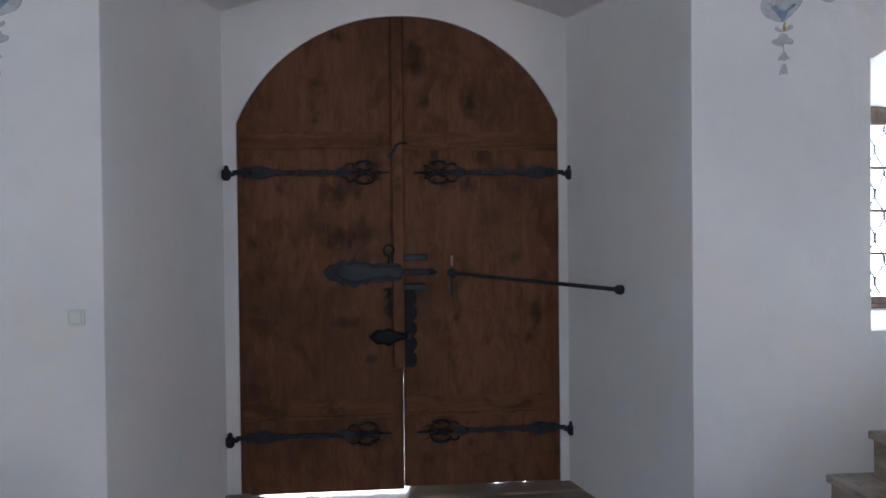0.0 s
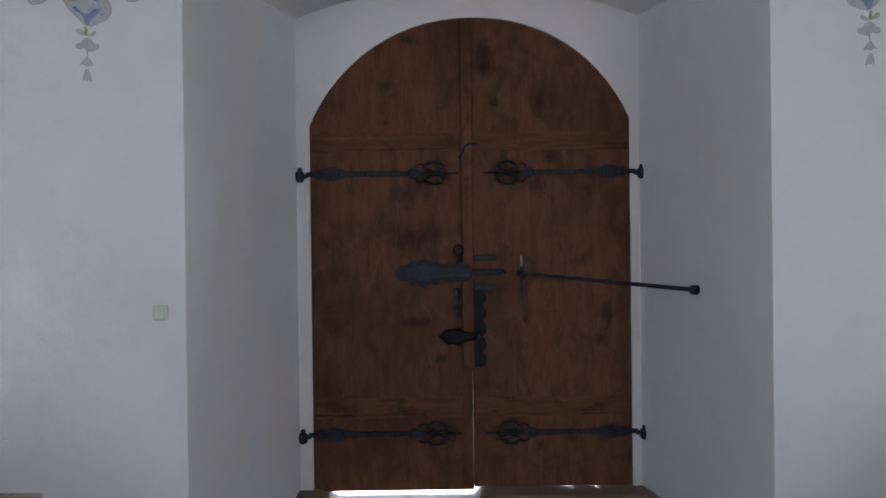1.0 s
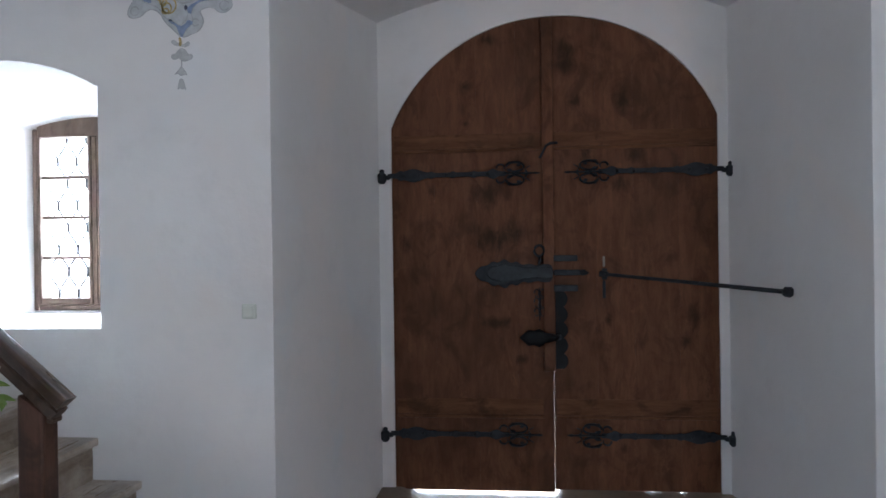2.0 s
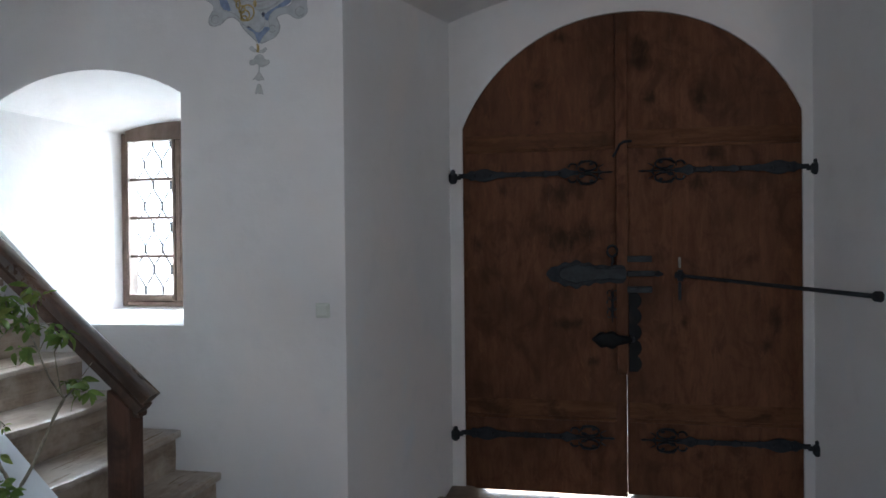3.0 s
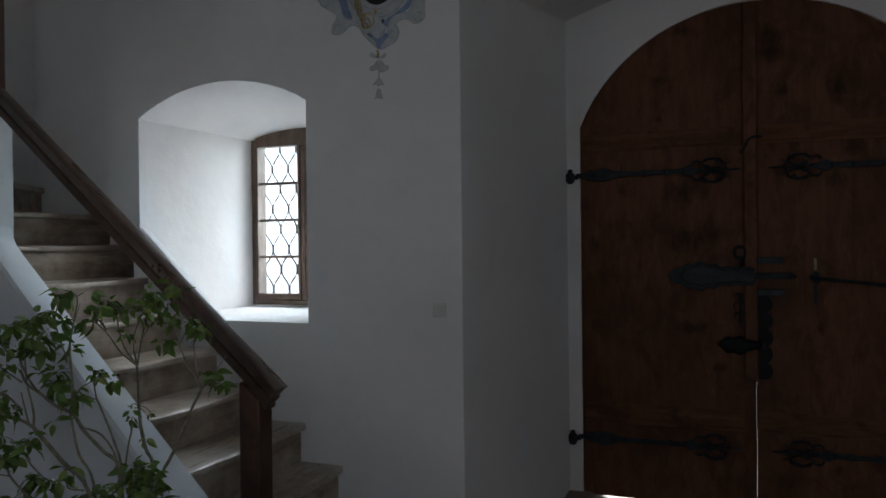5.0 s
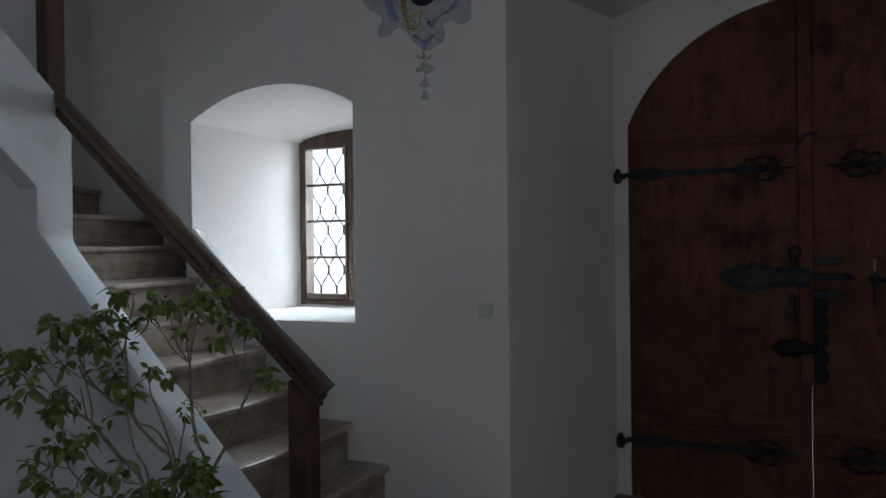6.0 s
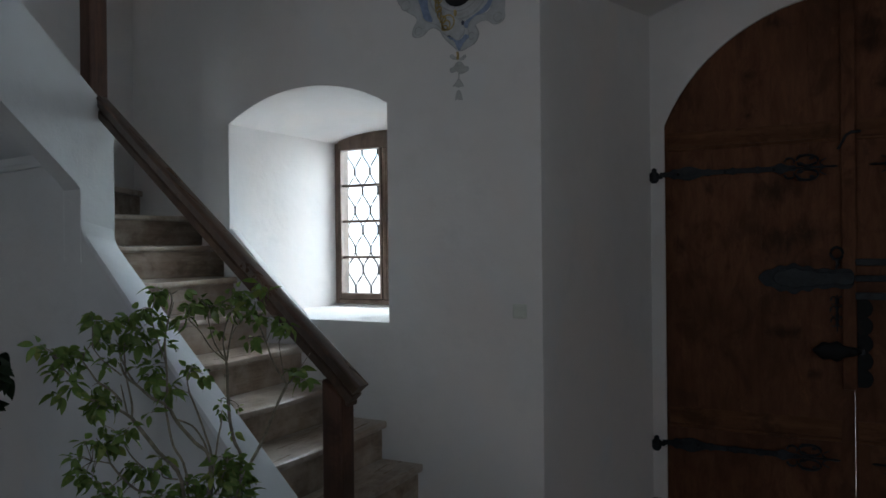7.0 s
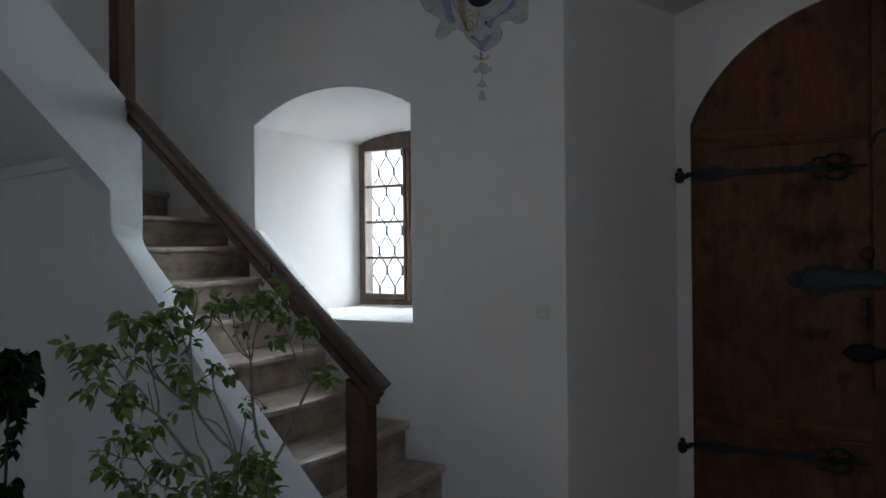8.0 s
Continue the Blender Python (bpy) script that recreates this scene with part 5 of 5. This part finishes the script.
# low branches
s.stem([(-1.91, 1.48, 0.26), (-1.857, 1.39, 0.649), (-1.822, 1.33, 0.858), (-1.849, 1.28, 0.904), (-1.866, 1.241, 0.954), (-1.868, 1.216, 0.991), (-1.86, 1.203, 1.015)], 0.0042, 0.0024)
s.stem([(-1.872, 1.219, 0.988), (-1.884, 1.193, 0.999), (-1.887, 1.175, 1.003)], 0.002, 0.0014)
s.stem([(-1.813, 1.339, 0.948), (-1.831, 1.3, 0.956), (-1.849, 1.263, 1.004), (-1.852, 1.24, 1.052)], 0.0028, 0.0018)
s.stem([(-1.792, 1.375, 0.911), (-1.816, 1.345, 0.924), (-1.815, 1.341, 0.957), (-1.819, 1.333, 0.983)], 0.0026, 0.0016)
s.stem([(-1.859, 1.248, 0.942), (-1.867, 1.232, 0.933), (-1.876, 1.216, 0.918)], 0.002, 0.0014)
s.tuft((-1.898, 1.164, 1.065), 1, 0.009, 0.81)
s.tuft((-1.883, 1.179, 1.057), 2, 0.014, 0.9)
s.tuft((-1.868, 1.195, 1.046), 2, 0.014, 0.95)
s.tuft((-1.86, 1.218, 1.044), 2, 0.014, 0.95)
s.tuft((-1.854, 1.238, 1.062), 2, 0.014, 0.95)
s.tuft((-1.844, 1.249, 1.076), 1, 0.011, 0.85)
s.tuft((-1.885, 1.22, 1.09), 1, 0.009, 0.81)
s.tuft((-1.903, 1.144, 1.009), 2, 0.016, 0.9)
s.tuft((-1.899, 1.163, 0.984), 2, 0.016, 0.95)
s.tuft((-1.887, 1.175, 0.965), 2, 0.016, 0.95)
s.tuft((-1.906, 1.141, 0.974), 1, 0.011, 0.76)
s.tuft((-1.884, 1.179, 0.946), 1, 0.013, 0.9)
s.tuft((-1.853, 1.269, 0.962), 2, 0.014, 0.9)
s.tuft((-1.844, 1.292, 0.963), 2, 0.014, 0.95)
s.tuft((-1.833, 1.318, 0.967), 2, 0.016, 0.95)
s.tuft((-1.817, 1.335, 0.974), 1, 0.013, 0.9)
s.tuft((-1.84, 1.296, 0.934), 1, 0.013, 0.85)
s.tuft((-1.821, 1.33, 0.937), 1, 0.013, 0.85)
s.tuft((-1.89, 1.201, 0.909), 2, 0.016, 0.95)
s.tuft((-1.873, 1.219, 0.906), 2, 0.016, 0.95)
s.tuft((-1.859, 1.247, 0.893), 2, 0.016, 0.95)
s.tuft((-1.865, 1.227, 0.926), 1, 0.011, 0.81)
s.tuft((-1.832, 1.319, 0.879), 2, 0.016, 0.95)
s.tuft((-1.817, 1.349, 0.875), 2, 0.016, 0.95)
s.tuft((-1.849, 1.287, 0.867), 2, 0.014, 0.95)
s.tuft((-1.892, 1.184, 0.886), 2, 0.014, 0.95)
# leaves round the foot of the stems
s.stem([(-1.803, 1.493, 0.831), (-1.788, 1.495, 0.878), (-1.772, 1.497, 0.912)], 0.003, 0.0018)
s.stem([(-1.786, 1.511, 0.829), (-1.762, 1.522, 0.891), (-1.747, 1.523, 0.943)], 0.003, 0.0018)
s.stem([(-1.747, 1.552, 0.809), (-1.728, 1.557, 0.861), (-1.713, 1.558, 0.896)], 0.003, 0.0018)
s.stem([(-1.822, 1.474, 0.834), (-1.821, 1.46, 0.867), (-1.822, 1.445, 0.893)], 0.003, 0.0018)
s.tuft((-1.809, 1.43, 0.885), 2, 0.016, 0.95)
s.tuft((-1.801, 1.467, 0.873), 2, 0.016, 0.95)
s.tuft((-1.788, 1.495, 0.89), 2, 0.016, 0.95)
s.tuft((-1.781, 1.516, 0.912), 2, 0.016, 0.95)
s.tuft((-1.765, 1.533, 0.93), 2, 0.016, 0.95)
s.tuft((-1.754, 1.559, 0.928), 2, 0.014, 0.95)
s.tuft((-1.761, 1.537, 0.902), 2, 0.016, 0.95)
s.tuft((-1.768, 1.516, 0.874), 2, 0.016, 0.95)
s.tuft((-1.752, 1.546, 0.86), 2, 0.016, 0.95)
s.tuft((-1.752, 1.59, 0.89), 2, 0.016, 0.95)
s.tuft((-1.747, 1.595, 0.858), 2, 0.016, 0.95)
s.tuft((-1.746, 1.568, 0.828), 2, 0.016, 0.95)
s.tuft((-1.736, 1.607, 0.807), 2, 0.016, 0.95)
s.tuft((-1.77, 1.499, 0.841), 2, 0.016, 0.95)
s.tuft((-1.783, 1.471, 0.831), 2, 0.016, 0.95)
s.tuft((-1.8, 1.439, 0.835), 2, 0.016, 0.95)
s.tuft((-1.809, 1.4, 0.855), 2, 0.016, 0.95)
s.tuft((-1.762, 1.536, 0.811), 2, 0.016, 0.95)
s.tuft((-1.738, 1.604, 0.78), 2, 0.014, 0.95)

SHADED_LEAFLETS = [leaf_mesh("leaflet", 0.075, 0.055, 0.15, 0.8, SHADED_LEAF), leaf_mesh("leaflet", 0.065, 0.050, 0.3, 1.1, SHADED_LEAF)]
SHADED_LEAVES = [fan_mesh("leaf", SHADED_LEAFLETS, 6, 0.45, 70 + k, SHADED_LEAF) for k in range(4)]
vine = thing("dark_pot_plant", "drooping pot plant with broad leaves, shade put into its near-black colour", "plant")
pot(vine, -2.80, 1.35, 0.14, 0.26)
v = Shrub(vine, SHADED_LEAVES, SHADED_BARK, 5)
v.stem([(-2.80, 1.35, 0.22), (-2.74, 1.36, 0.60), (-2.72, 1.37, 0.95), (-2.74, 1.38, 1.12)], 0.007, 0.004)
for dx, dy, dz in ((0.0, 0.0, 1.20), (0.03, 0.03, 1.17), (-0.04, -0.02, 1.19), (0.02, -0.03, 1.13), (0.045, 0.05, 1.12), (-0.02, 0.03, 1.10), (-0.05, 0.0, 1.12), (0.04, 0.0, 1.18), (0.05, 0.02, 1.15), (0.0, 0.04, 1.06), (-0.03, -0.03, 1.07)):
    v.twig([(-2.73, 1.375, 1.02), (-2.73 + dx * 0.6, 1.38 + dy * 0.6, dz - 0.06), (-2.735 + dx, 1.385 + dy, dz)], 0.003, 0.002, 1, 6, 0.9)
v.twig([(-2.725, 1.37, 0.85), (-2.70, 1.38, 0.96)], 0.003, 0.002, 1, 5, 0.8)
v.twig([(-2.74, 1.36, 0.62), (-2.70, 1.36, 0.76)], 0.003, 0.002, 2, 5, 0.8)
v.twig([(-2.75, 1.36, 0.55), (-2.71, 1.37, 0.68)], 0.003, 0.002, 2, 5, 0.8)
